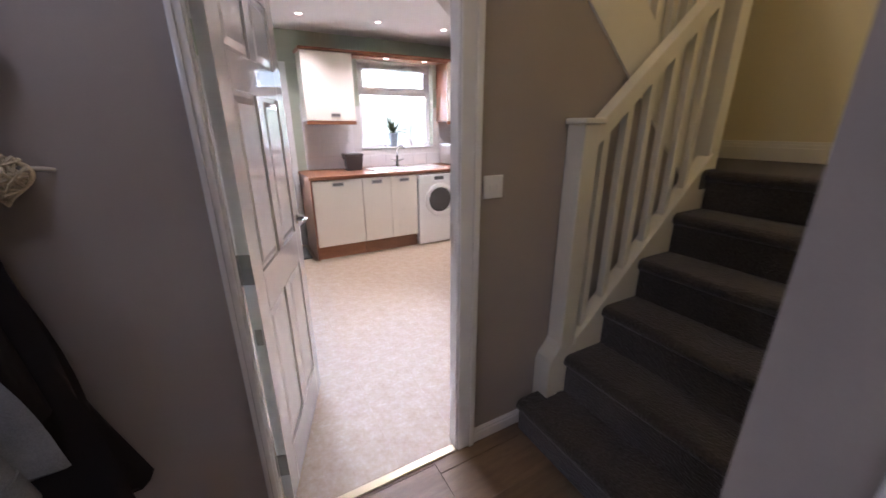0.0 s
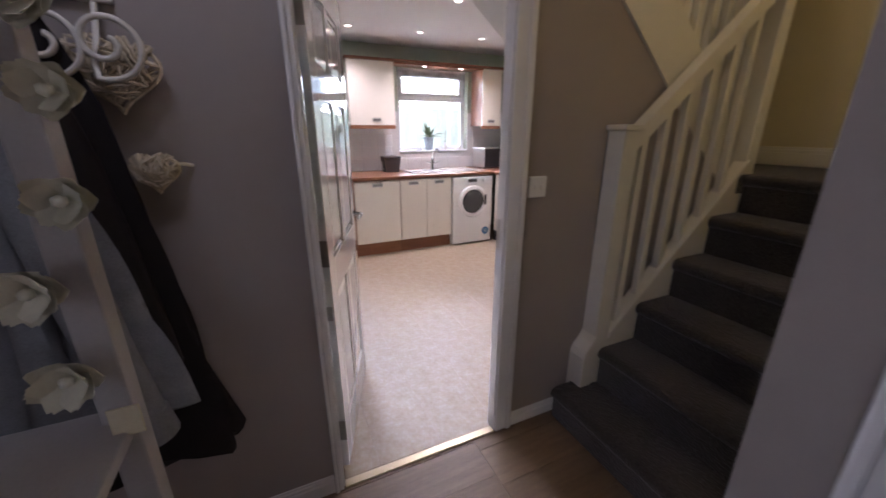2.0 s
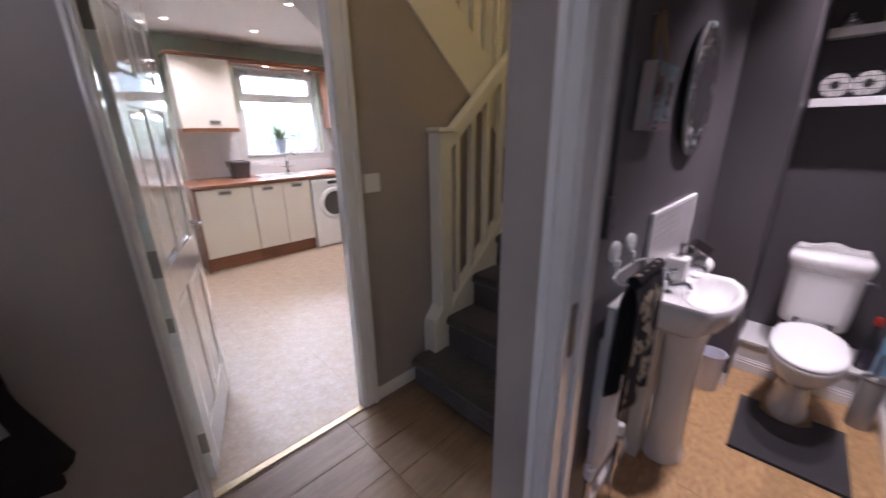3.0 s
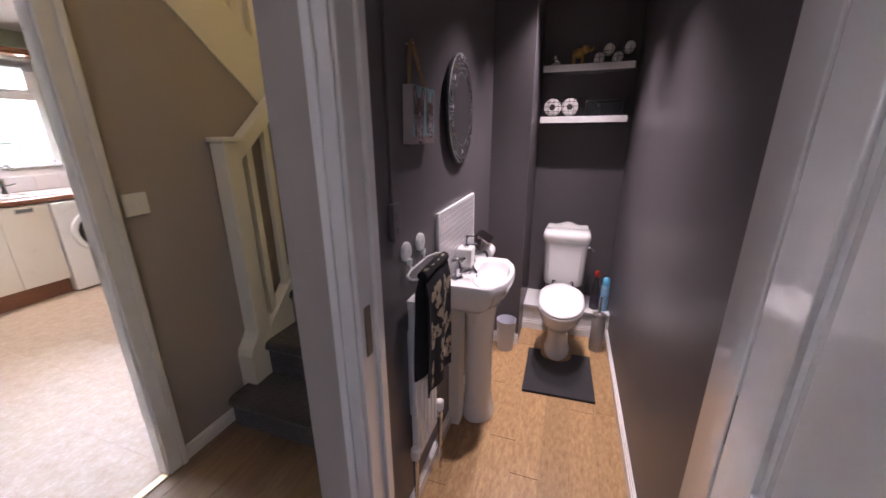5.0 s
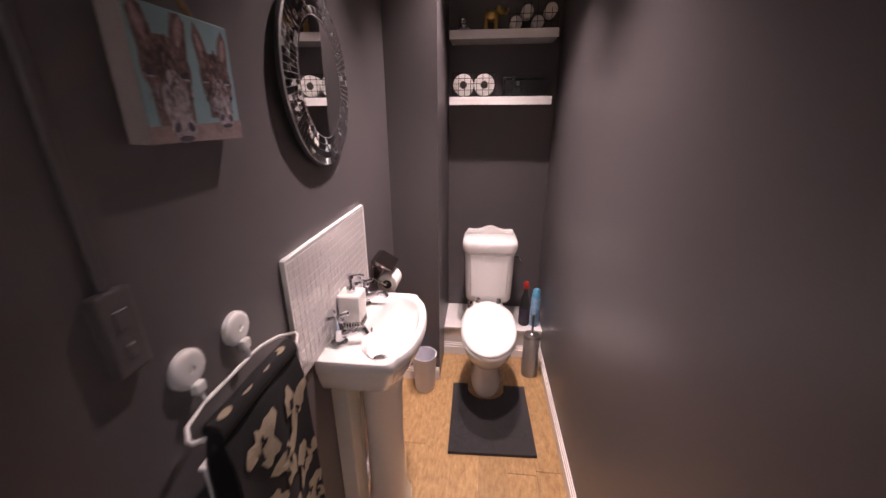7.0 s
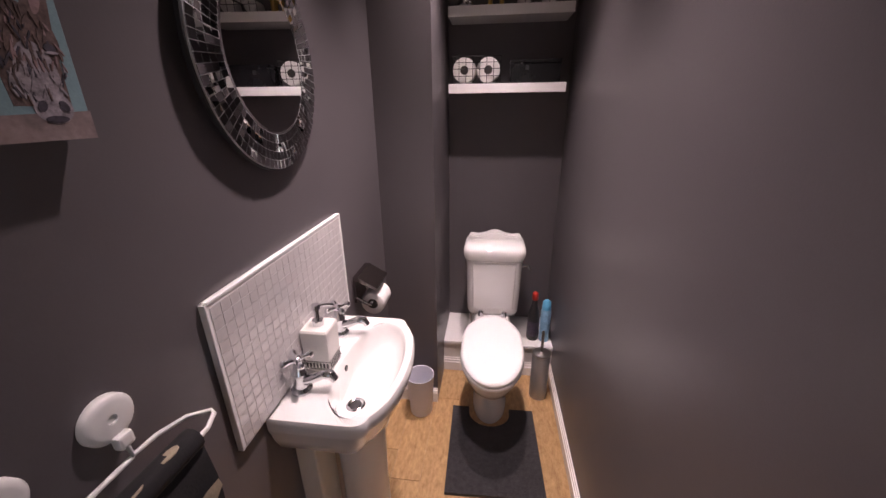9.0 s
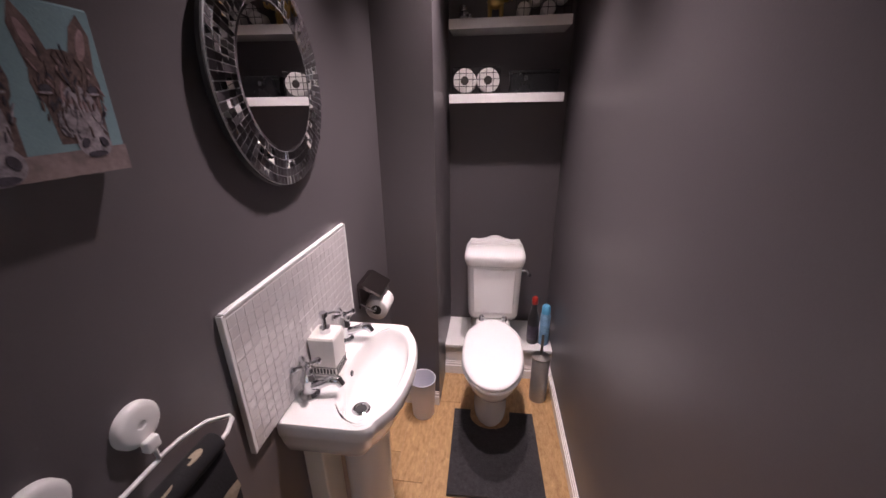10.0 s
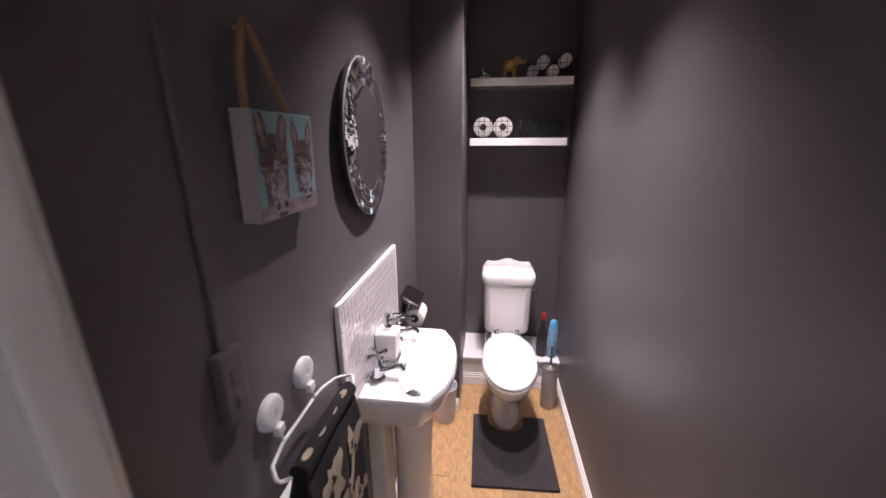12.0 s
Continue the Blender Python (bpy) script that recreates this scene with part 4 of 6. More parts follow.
def coat(name, label, material, cx, y, ztop, zbot, w, depth, seed, lean=0.0, fold=1.0):
    """A hanging garment: folded tube that widens from its neck to its hem."""
    random.seed(seed)
    rings = []
    n, m = 40, 18
    ph = [random.uniform(0, 6.28) for _ in range(4)]
    for j in range(m + 1):
        u = j / m
        z = ztop + (zbot - ztop) * u
        ww = w * (0.30 + 0.12 * min(1, u * 6) ** 0.6 + 0.58 * u)
        dd = depth * (0.5 + 0.5 * u)
        ring = []
        for i in range(n):
            a = 2 * math.pi * i / n
            f = 1 + fold * (0.17 * u * math.sin(5 * a + ph[0] + 2 * u) + 0.09 * math.sin(9 * a + ph[1] + 5 * u) + 0.045 * math.sin(17 * a + ph[2] + 9 * u))
            zz = z + (0.02 * math.sin(6 * a + ph[3]) if j == m else 0.006 * math.sin(4 * a + ph[3] + 3 * u))
            ring.append((cx + lean * u + math.cos(a) * ww / 2 * f, y + math.sin(a) * dd / 2 * f, zz))
        rings.append(ring)
    root = thing(name, (cx, y, zbot), label, "coat")
    part("body", loft(bmesh.new(), rings), material, root, "", 70)
    return root


M_BLACK = surf("black_wool", (0.009, 0.0048, 0.004), 0.9, var=0.3, scale=6, fine=300, bump=0.5)
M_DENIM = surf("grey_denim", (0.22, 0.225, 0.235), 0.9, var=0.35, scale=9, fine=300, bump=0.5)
lc = coat("long_coat", "long black wool coat hanging from the coat rack", M_BLACK, -0.42, 1.01, 1.66, 0.49, 0.545, 0.13, 11, 0.02)
part("sleeve", tube(bmesh.new(), [(-0.36, 0.965, 1.52), (-0.33, 0.955, 1.35), (-0.30, 0.95, 1.15), (-0.275, 0.95, 0.95), (-0.262, 0.95, 0.82)], [0.04, 0.05, 0.048, 0.045, 0.044], 14), M_BLACK, lc, "", 70)
part("collar", tube(bmesh.new(), [(-0.50, 0.95, 1.64), (-0.42, 0.93, 1.63), (-0.36, 0.96, 1.64)], [0.02, 0.028, 0.02], 10), M_BLACK, lc, "", 70)
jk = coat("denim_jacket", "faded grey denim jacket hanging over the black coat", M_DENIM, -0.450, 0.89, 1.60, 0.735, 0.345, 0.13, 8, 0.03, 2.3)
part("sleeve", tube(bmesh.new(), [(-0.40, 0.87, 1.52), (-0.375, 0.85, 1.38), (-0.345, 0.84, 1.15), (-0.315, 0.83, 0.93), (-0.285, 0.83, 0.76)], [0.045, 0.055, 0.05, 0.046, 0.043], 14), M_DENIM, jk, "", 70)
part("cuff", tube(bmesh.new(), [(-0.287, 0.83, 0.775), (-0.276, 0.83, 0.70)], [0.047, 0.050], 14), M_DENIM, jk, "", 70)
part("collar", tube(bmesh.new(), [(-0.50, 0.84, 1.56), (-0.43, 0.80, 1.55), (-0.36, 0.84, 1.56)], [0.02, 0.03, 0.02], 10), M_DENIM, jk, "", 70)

stand = thing("ladder_shelf", (-0.40, 0.40, 0), "white painted hall stand with shelves and a garland of cream flowers", "shelf unit")
M_STAND = surf("worn_white_wood", (0.40, 0.38, 0.37), 0.55, var=0.08, scale=6)
for px, py in ((-0.200, 0.53), (-0.215, 0.10), (-0.62, 0.53), (-0.62, 0.10)):
    part("post", B(px - 0.022, px + 0.022, py - 0.022, py + 0.022, 0, 1.58, 0.004, 2), M_STAND, stand)
for z in (0.28, 0.62, 0.965, 1.56):
    part("shelf", B(-0.64, -0.182, 0.078, 0.548, z, z + 0.022, 0.004, 2), M_STAND, stand)
M_PETAL = surf("cream_petal", (0.72, 0.69, 0.55), 0.6, var=0.08, scale=20)
random.seed(9)


def silk_flower(x, y, z, r, label):
    f = thing("silk_flower", (x, y, z), label, "flower", "flowers on the hall stand")
    for k in range(11):
        a, lift = k * 2.4, 0.25 + 0.5 * (k / 11)
        bm = bmesh.new()
        rows = []
        for s in range(5):
            u = s / 4
            w = r * 0.5 * math.sin(math.pi * (0.15 + 0.8 * u))
            d = r * u * (1 - 0.35 * k / 11)
            up = r * (lift * u + 0.25 * u * u)
            c = Vector((x, y, z)) + Vector((math.cos(a) * d, -up, math.sin(a) * d))
            sd = Vector((-math.sin(a), 0, math.cos(a))) * w
            rows.append((bm.verts.new(c + sd), bm.verts.new(c + Vector((0, 0.12 * r, 0))), bm.verts.new(c - sd)))
        for u, v in zip(rows, rows[1:]):
            bm.faces.new((u[0], u[1], v[1], v[0]))
            bm.faces.new((u[1], u[2], v[2], v[1]))
        part("petal", bm, M_PETAL, f, "", 80)
    part("heart", lathe(bmesh.new(), [(0.001, z - 0.008), (0.008, z - 0.004), (0.008, z + 0.004), (0.001, z + 0.008)], 10, (x, y - 0.012, 0)), M_PETAL, f, "", 60)
    return f


for fx, fz, fr in ((-0.155, 1.555, 0.036), (-0.15, 1.464, 0.036), (-0.168, 1.34, 0.037), (-0.226, 1.229, 0.042), (-0.220, 1.099, 0.042)):
    silk_flower(fx, 0.475, fz, fr, "cream silk flower tied to the hall stand post")
solo("gift_tag", B(-0.20, -0.16, 0.478, 0.482, 0.98, 1.03, 0.001, 1), surf("kraft_card", (0.55, 0.5, 0.34), 0.8), "small cream tag tied to the hall stand post", "tag")

# ---- toilet ----
# boxed ledge behind the pan
ledge = structure("pipe_boxing", B(2.735, WCB, WCY, PIER, 0.0, 0.188), M_GLOSS, "white boxed pipe ledge behind the toilet", "ledge")
structure("ledge_top", B(2.715, WCB, WCY + 0.001, PIER - 0.001, 0.188, 0.208, 0.004, 2), M_GLOSS, "white ledge top behind the toilet", "ledge")
skirting("baseboard_toilet_4", 2.715, 2.735, WCY + 0.014, PIER, "+x", M_GLOSS)

PX, PY = 2.105, -0.507   # front of the seat, middle of the pan


def egg(front, back, half, y, z, n=40, sq=0.0):
    """A rounded pan outline from front to back, blunter behind."""
    out = []
    cxx = front + (back - front) * 0.45
    for i in range(n):
        a = 2 * math.pi * i / n
        c, s = math.cos(a), math.sin(a)
        if c < 0:
            out.append((cxx + c * (cxx - front), y + s * half, z))
        else:
            e = 0.62
            out.append((cxx + math.copysign(abs(c) ** e, c) * (back - cxx), y + math.copysign(abs(s) ** 0.9, s) * half * (1 - 0.56 * c ** 3), z))
    return out


toilet = thing("toilet", (2.45, PY, 0), "white close-coupled traditional toilet on a dark mat", "toilet")
pan = part("pan", loft(bmesh.new(), [egg(a, b, h, PY, z) for a, b, h, z in ((2.345, 2.70, 0.085, 0.0), (2.345, 2.70, 0.085, 0.03), (2.365, 2.69, 0.07, 0.06), (2.375, 2.69, 0.068, 0.16), (2.345, 2.69, 0.078, 0.21), (2.225, 2.70, 0.11, 0.28), (2.15, 2.70, 0.127, 0.335), (2.122, 2.70, 0.137, 0.38), (2.118, 2.70, 0.139, 0.405))]), M_CHINA, toilet, "", 60)
part("seat", loft(bmesh.new(), [egg(PX + 0.004, 2.63, 0.138, PY, 0.407), egg(PX, 2.635, 0.142, PY, 0.412), egg(PX, 2.635, 0.142, PY, 0.424), egg(PX + 0.004, 2.63, 0.138, PY, 0.428)]), M_WHITE, toilet, "", 50)
part("seat_lid", loft(bmesh.new(), [egg(PX + 0.003, 2.63, 0.138, PY, 0.430), egg(PX, 2.635, 0.141, PY, 0.435), egg(PX + 0.004, 2.632, 0.138, PY, 0.446), egg(PX + 0.03, 2.615, 0.125, PY, 0.452), egg(PX + 0.12, 2.55, 0.06, PY, 0.454)]), M_WHITE, toilet, "white closed seat lid", 60)
part("pan_neck", B(2.62, 2.80, PY - 0.095, PY + 0.095, 0.24, 0.386, 0.02, 3), M_CHINA, toilet, "", 50)


def rounded(x0, x1, y0, y1, z, r, n=6):
    out = []
    for cx, cy, a0 in ((x1 - r, y1 - r, 0), (x0 + r, y1 - r, 90), (x0 + r, y0 + r, 180), (x1 - r, y0 + r, 270)):
        for k in range(n + 1):
            a = radians(a0 + 90 * k / n)
            out.append((cx + r * math.cos(a), cy + r * math.sin(a), z))
    return out


CX0, CX1 = 2.715, 2.90
cist = part("cistern", loft(bmesh.new(), [rounded(CX0 + a, CX1, PY - w, PY + w, z, 0.035) for a, w, z in ((0.024, 0.112, 0.384), (0.010, 0.128, 0.391), (0.002, 0.137, 0.413), (0.0, 0.140, 0.48), (0.0, 0.147, 0.70), (-0.004, 0.151, 0.710))]), M_CHINA, toilet, "", 60)
part("cistern_panel", loft(bmesh.new(), [rounded(CX0 - 0.006, CX0 + 0.02, PY - 0.108, PY + 0.108, 0.438, 0.008), rounded(CX0 - 0.006, CX0 + 0.02, PY - 0.114, PY + 0.114, 0.696, 0.008)]), M_CHINA, toilet, "", 50)
lid = part("cistern_lid", loft(bmesh.new(), [rounded(CX0 - a, CX1 + 0.006, PY - w, PY + w, z, 0.04) for a, w, z in ((0.004, 0.150, 0.710), (0.012, 0.155, 0.718), (0.022, 0.159, 0.743), (0.022, 0.160, 0.766), (0.012, 0.157, 0.782), (-0.03, 0.146, 0.794))]), M_CHINA, toilet, "", 60)
crest = [(PY - 0.14, 0.790), (PY + 0.14, 0.790), (PY + 0.14, 0.810), (PY + 0.125, 0.820), (PY + 0.10, 0.812), (PY + 0.07, 0.816), (PY + 0.045, 0.822), (PY + 0.03, 0.832), (PY, 0.837), (PY - 0.03, 0.832), (PY - 0.045, 0.822), (PY - 0.07, 0.816), (PY - 0.10, 0.812), (PY - 0.125, 0.820), (PY - 0.14, 0.810)]
bm = prism(bmesh.new(), crest, "x", CX1 - 0.075, CX1 - 0.02)
bmesh.ops.bevel(bm, geom=list(bm.edges), offset=0.006, segments=2, affect="EDGES")
part("scalloped_crest", bm, M_CHINA, lid, "", 60)
lev = part("flush_lever", tube(bmesh.new(), [(CX0 + 0.03, PY - 0.14, 0.685), (CX0 + 0.03, PY - 0.172, 0.685), (CX0 + 0.0, PY - 0.178, 0.687), (CX0 - 0.03, PY - 0.18, 0.685)], [0.01, 0.008, 0.007, 0.008], 12), M_CHROME, toilet, "chrome flush lever", 50)
for sy in (-0.06, 0.06):
    part("hinge_cap", lathe(bmesh.new(), [(0.014, 0.43), (0.014, 0.452), (0.008, 0.458)], 16, (2.648, PY + sy, 0)), M_CHROME, toilet, "", 40)
part("supply_pipe", tube(bmesh.new(), [(2.80, PY + 0.115, 0.42), (2.80, PY + 0.118, 0.36), (2.82, PY + 0.12, 0.209)], 0.008), M_CHROME, toilet, "", 50)

# pedestal mat with a cut-out for the pan
M_BATH = carpet("charcoal_bath_mat", (0.024, 0.022, 0.025), 330, 60, 0.0025)
mo = [(1.968, -0.333), (1.985, -0.737), (2.437, -0.723), (2.434, PY - 0.1)] + [(2.40 - 0.085 * math.sin(radians(a)), PY - 0.1 * math.cos(radians(a))) for a in range(0, 181, 15)] + [(2.431, PY + 0.1), (2.431, -0.323)]
bm = prism(bmesh.new(), mo, "z", 0.0, 0.016)
solo("pedestal_mat", bm, M_BATH, "charcoal pile mat round the foot of the toilet", "bath mat")

# boxed pipes behind the pedestal
bm = bmesh.new()
box(bm, 1.595, 1.69, -0.055, 0.0, 0.0, 0.66, 0.003, 1)
structure("pipe_boxing_2", bm, M_SATIN, "cream boxed waste pipes behind the basin pedestal", "boxing")

# basin on its pedestal
BX0, BX1, BY, BZ = 1.515, 1.955, -0.275, 0.82
basin = thing("wash_basin", (1.735, -0.13, 0), "white china pedestal basin with scrolled front corners", "basin")
BXC = (BX0 + BX1) / 2


def basin_ring(k, z, grow=0.0):
    """The basin's outer outline: straight at the wall, wide shoulders and a bowed front with nibbed corners."""
    hw = (BX1 - BX0) / 2 * k + grow
    d = -BY * k + grow
    pts = [(-hw, 0.0), (-hw, -0.35 * d), (-hw, -0.62 * d), (-hw * 0.985, -0.74 * d), (-hw * 0.93, -0.80 * d), (-hw * 0.86, -0.82 * d), (-hw * 0.78, -0.865 * d), (-hw * 0.62, -0.93 * d), (-hw * 0.4, -0.975 * d), (-hw * 0.15, -1.0 * d)]
    pts += [(-u, v) for u, v in pts[::-1]]
    out = []
    for i in range(19):
        a, b, c, d2 = (pts[min(19, max(0, i + k))] for k in (-1, 0, 1, 2))
        for q in range(4):
            f = q / 4
            w = (-0.5 * f + f * f - 0.5 * f ** 3, 1 - 2.5 * f * f + 1.5 * f ** 3, 0.5 * f + 2 * f * f - 1.5 * f ** 3, -0.5 * f * f + 0.5 * f ** 3)
            out.append(tuple(sum(wk * p[e] for wk, p in zip(w, (a, b, c, d2))) for e in (0, 1)))
    out.append(pts[19])
    return [(BXC + u, -0.004 + v, z) for u, v in out]


def bowl_ring(fx, fy, cy, z, n=77, dx=0.0):
    out = []
    for i in range(n):
        # same winding and start as the outer outline: from the left back corner round the front
        a = math.pi * (0.60 + 1.80 * i / (n - 1))
        out.append((BXC + dx + fx * math.cos(a), cy + fy * math.sin(a), z))
    return out


outer = [basin_ring(0.46, 0.648), basin_ring(0.68, 0.665), basin_ring(0.87, 0.708), basin_ring(0.945, 0.748), basin_ring(0.972, 0.773), basin_ring(0.992, 0.782), basin_ring(1.0, 0.79), basin_ring(1.0, 0.812), basin_ring(0.985, BZ)]
inner = [bowl_ring(0.194, 0.088, -0.173, BZ), bowl_ring(0.190, 0.0845, -0.173, BZ - 0.0015), bowl_ring(0.186, 0.082, -0.173, BZ - 0.006), bowl_ring(0.181, 0.0795, -0.1725, BZ - 0.016), bowl_ring(0.168, 0.073, -0.171, BZ - 0.045), bowl_ring(0.142, 0.063, -0.160, BZ - 0.078, dx=-0.015), bowl_ring(0.100, 0.052, -0.150, BZ - 0.097, dx=-0.034), bowl_ring(0.062, 0.043, -0.141, BZ - 0.1035, dx=-0.047), bowl_ring(0.034, 0.031, -0.138, BZ - 0.1045, dx=-0.052), bowl_ring(0.018, 0.012, -0.138, BZ - 0.104, dx=-0.052)]
part("bowl", loft(bmesh.new(), outer + inner), M_CHINA, basin, "", 60)
part("pedestal", loft(bmesh.new(), [[(BXC + math.cos(2 * math.pi * i / 28) * w, -0.115 + math.sin(2 * math.pi * i / 28) * d * (1 if math.sin(2 * math.pi * i / 28) < 0 else 0.8), z) for i in range(28)] for w, d, z in ((0.098, 0.095, 0.0), (0.098, 0.095, 0.035), (0.088, 0.085, 0.06), (0.08, 0.078, 0.12), (0.076, 0.074, 0.40), (0.082, 0.08, 0.58), (0.10, 0.095, 0.66), (0.12, 0.105, 0.70))]), M_CHINA, basin, "", 50)
drain = part("drain", lathe(bmesh.new(), [(0.024, BZ - 0.106), (0.0255, BZ - 0.1025), (0.021, BZ - 0.1005), (0.016, BZ - 0.1035)], 28, (BXC - 0.052, -0.138, 0)), M_CHROME, basin, "chrome drain", 40)
part("drain_grid", lathe(bmesh.new(), [(0.0165, BZ - 0.1045), (0.0155, BZ - 0.1025)], 20, (BXC - 0.052, -0.138, 0)), M_DARKPL, drain)
# no hole is cut: a dark disc gives the shade of the overflow
part("overflow", lathe(bmesh.new(), [(0.009, -0.096), (0.008, -0.1015)], 16, (BXC, 0, BZ - 0.03), "y"), M_DARKPL, basin)


def cross_tap(x, label):
    y, z = -0.040, BZ
    t = thing("basin_tap", (x, y, z), label, "tap", "basin taps")
    part("body", lathe(bmesh.new(), [(0.025, z - 0.002), (0.025, z + 0.006), (0.017, z + 0.014), (0.015, z + 0.042), (0.019, z + 0.052), (0.013, z + 0.066), (0.009, z + 0.08)], 24, (x, y, 0)), M_CHROME, t, "", 40)
    part("spout", tube(bmesh.new(), [(x, y, z + 0.028), (x + 0.004, y - 0.028, z + 0.034), (x + 0.009, y - 0.055, z + 0.044), (x + 0.012, y - 0.072, z + 0.042), (x + 0.013, y - 0.080, z + 0.028)], [0.013, 0.0125, 0.0115, 0.012, 0.0105], 12), M_CHROME, t, "", 50)
    cross = part("cross_head", lathe(bmesh.new(), [(0.007, z + 0.078), (0.011, z + 0.084), (0.010, z + 0.094), (0.004, z + 0.098)], 16, (x, y, 0)), M_CHROME, t, "", 40)
    for k in range(4):
        a = radians(45 + 90 * k)
        c, s = math.cos(a), math.sin(a)
        part("spoke", tube(bmesh.new(), [(x + c * r, y + s * r, z + 0.089) for r in (0.006, 0.020, 0.027, 0.034, 0.039)], [0.005, 0.0055, 0.0085, 0.009, 0.004], 10), M_CHROME, cross, "", 60)
    return t


cross_tap(1.612, "chrome cross-head basin tap")
cross_tap(1.852, "chrome cross-head basin tap")
# tiled splashback
tile_x0, tile_x1, tile_z0, tile_z1 = 1.432, 2.0, 0.828, 1.152
M_TILE = surf("pearl_mosaic", (0.58, 0.56, 0.56), 0.09, var=0.05, scale=30, bump=0.02, coat=0.5)
back = thing("tiled_splashback", (1.7, 0, tile_z0), "white mosaic tiled splashback behind the basin", "splashback")
part("board", B(tile_x0, tile_x1, -0.012, -0.001, tile_z0, tile_z1), surf("white_grout", (0.78, 0.77, 0.76), 0.7), back)
for a in ((tile_x0 - 0.002, tile_x0 + 0.004, tile_z0, tile_z1), (tile_x1 - 0.004, tile_x1 + 0.002, tile_z0, tile_z1), (tile_x0 + 0.004, tile_x1 - 0.004, tile_z1 - 0.004, tile_z1 + 0.002)):
    part("edge_trim", B(a[0], a[1], -0.0138, -0.001, a[2], a[3], 0.001, 1), M_WHITE, back)
nc, nr = 22, 13
pw, ph = (tile_x1 - tile_x0 - 0.016) / nc, (tile_z1 - tile_z0 - 0.012) / nr
mos = mesh_of("mosaic", B(0.0005, pw - 0.0005, -0.0009, 0, 0.0005, ph - 0.0005, 0.0004, 1), M_TILE)
random.seed(21)
for r in range(nr):
    for c in range(nc):
        t = part("tile", mos, None, back)
        t.location = (tile_x0 + 0.008 + c * pw, -0.012, tile_z0 + 0.002 + r * ph)
        t.rotation_euler = (random.gauss(0, 0.013), 0, random.gauss(0, 0.013))

# soap dispenser
M_DAMASK = surf("white_resin", (0.74, 0.72, 0.69), 0.4, var=0.03)
ds = thing("soap_dispenser", (1.725, -0.06, BZ), "square white soap dispenser with a patterned band and chrome pump", "soap dispenser")
part("bottle", loft(bmesh.new(), [rounded(1.725 - w, 1.725 + w, -0.062 - w, -0.062 + w, z, 0.004, 2) for w, z in ((0.033, BZ), (0.033, BZ + 0.002), (0.036, BZ + 0.115), (0.033, BZ + 0.12))]), M_DAMASK, ds, "", 30)
for k in range(7):
    for face in (0, 1):
        o = -0.027 + k * 0.009
        bm = B(1.725 + o - 0.0028, 1.725 + o + 0.0028, -0.0965, -0.0955, BZ + 0.012, BZ + 0.026) if face == 0 else B(1.6905, 1.6915, -0.062 + o - 0.0028, -0.062 + o + 0.0028, BZ + 0.012, BZ + 0.026)
        part("pattern", bm, M_DARKPL, ds)
for z in (BZ + 0.008, BZ + 0.030):
    part("band_line", B(1.6895, 1.7605, -0.0975, -0.0265, z, z + 0.0015), M_GREYPL, ds)
pump = part("pump", lathe(bmesh.new(), [(0.014, BZ + 0.12), (0.014, BZ + 0.135), (0.006, BZ + 0.137), (0.006, BZ + 0.165), (0.011, BZ + 0.166), (0.010, BZ + 0.178)], 20, (1.725, -0.062, 0)), M_CHROME, ds, "chrome pump", 40)
part("nozzle", tube(bmesh.new(), [(1.725, -0.062, BZ + 0.172), (1.738, -0.085, BZ + 0.173), (1.745, -0.10, BZ + 0.168)], 0.004, 8), M_CHROME, pump, "", 50)

ds.matrix_basis = Matrix.Translation((-0.012, 0.012, 0)) @ PLACES[ds.name]

# round mosaic mirror
MX, MZ, MRX, MRZ = 1.727, 1.549, 0.222, 0.220
mir = thing("round_mirror", (MX, 0, MZ - MRZ), "round wall mirror with a mosaic mirror-tile rim", "mirror")
M_MIR = mirror_mat("mirror_silver", 0.005, (0.86, 0.87, 0.88))
part("backing", lathe(bmesh.new(), [(1.0, -0.001), (1.0, -0.009), (0.992, -0.010)], 64, (MX, 0, MZ), "y", MRX, MRZ), M_DARKPL, mir, "dark backing", 40)
part("grout", lathe(bmesh.new(), [(0.99, -0.0095), (0.988, -0.0122)], 64, (MX, 0, MZ), "y", MRX, MRZ), surf("pale_grout", (0.55, 0.55, 0.56), 0.5), mir, "pale grout between the mirror tiles", 40)
part("mirror_glass", lathe(bmesh.new(), [(0.66, -0.011), (0.66, -0.014), (0.64, -0.015)], 64, (MX, 0, MZ), "y", MRX, MRZ), M_MIR, mir, "mirror glass")
random.seed(5)
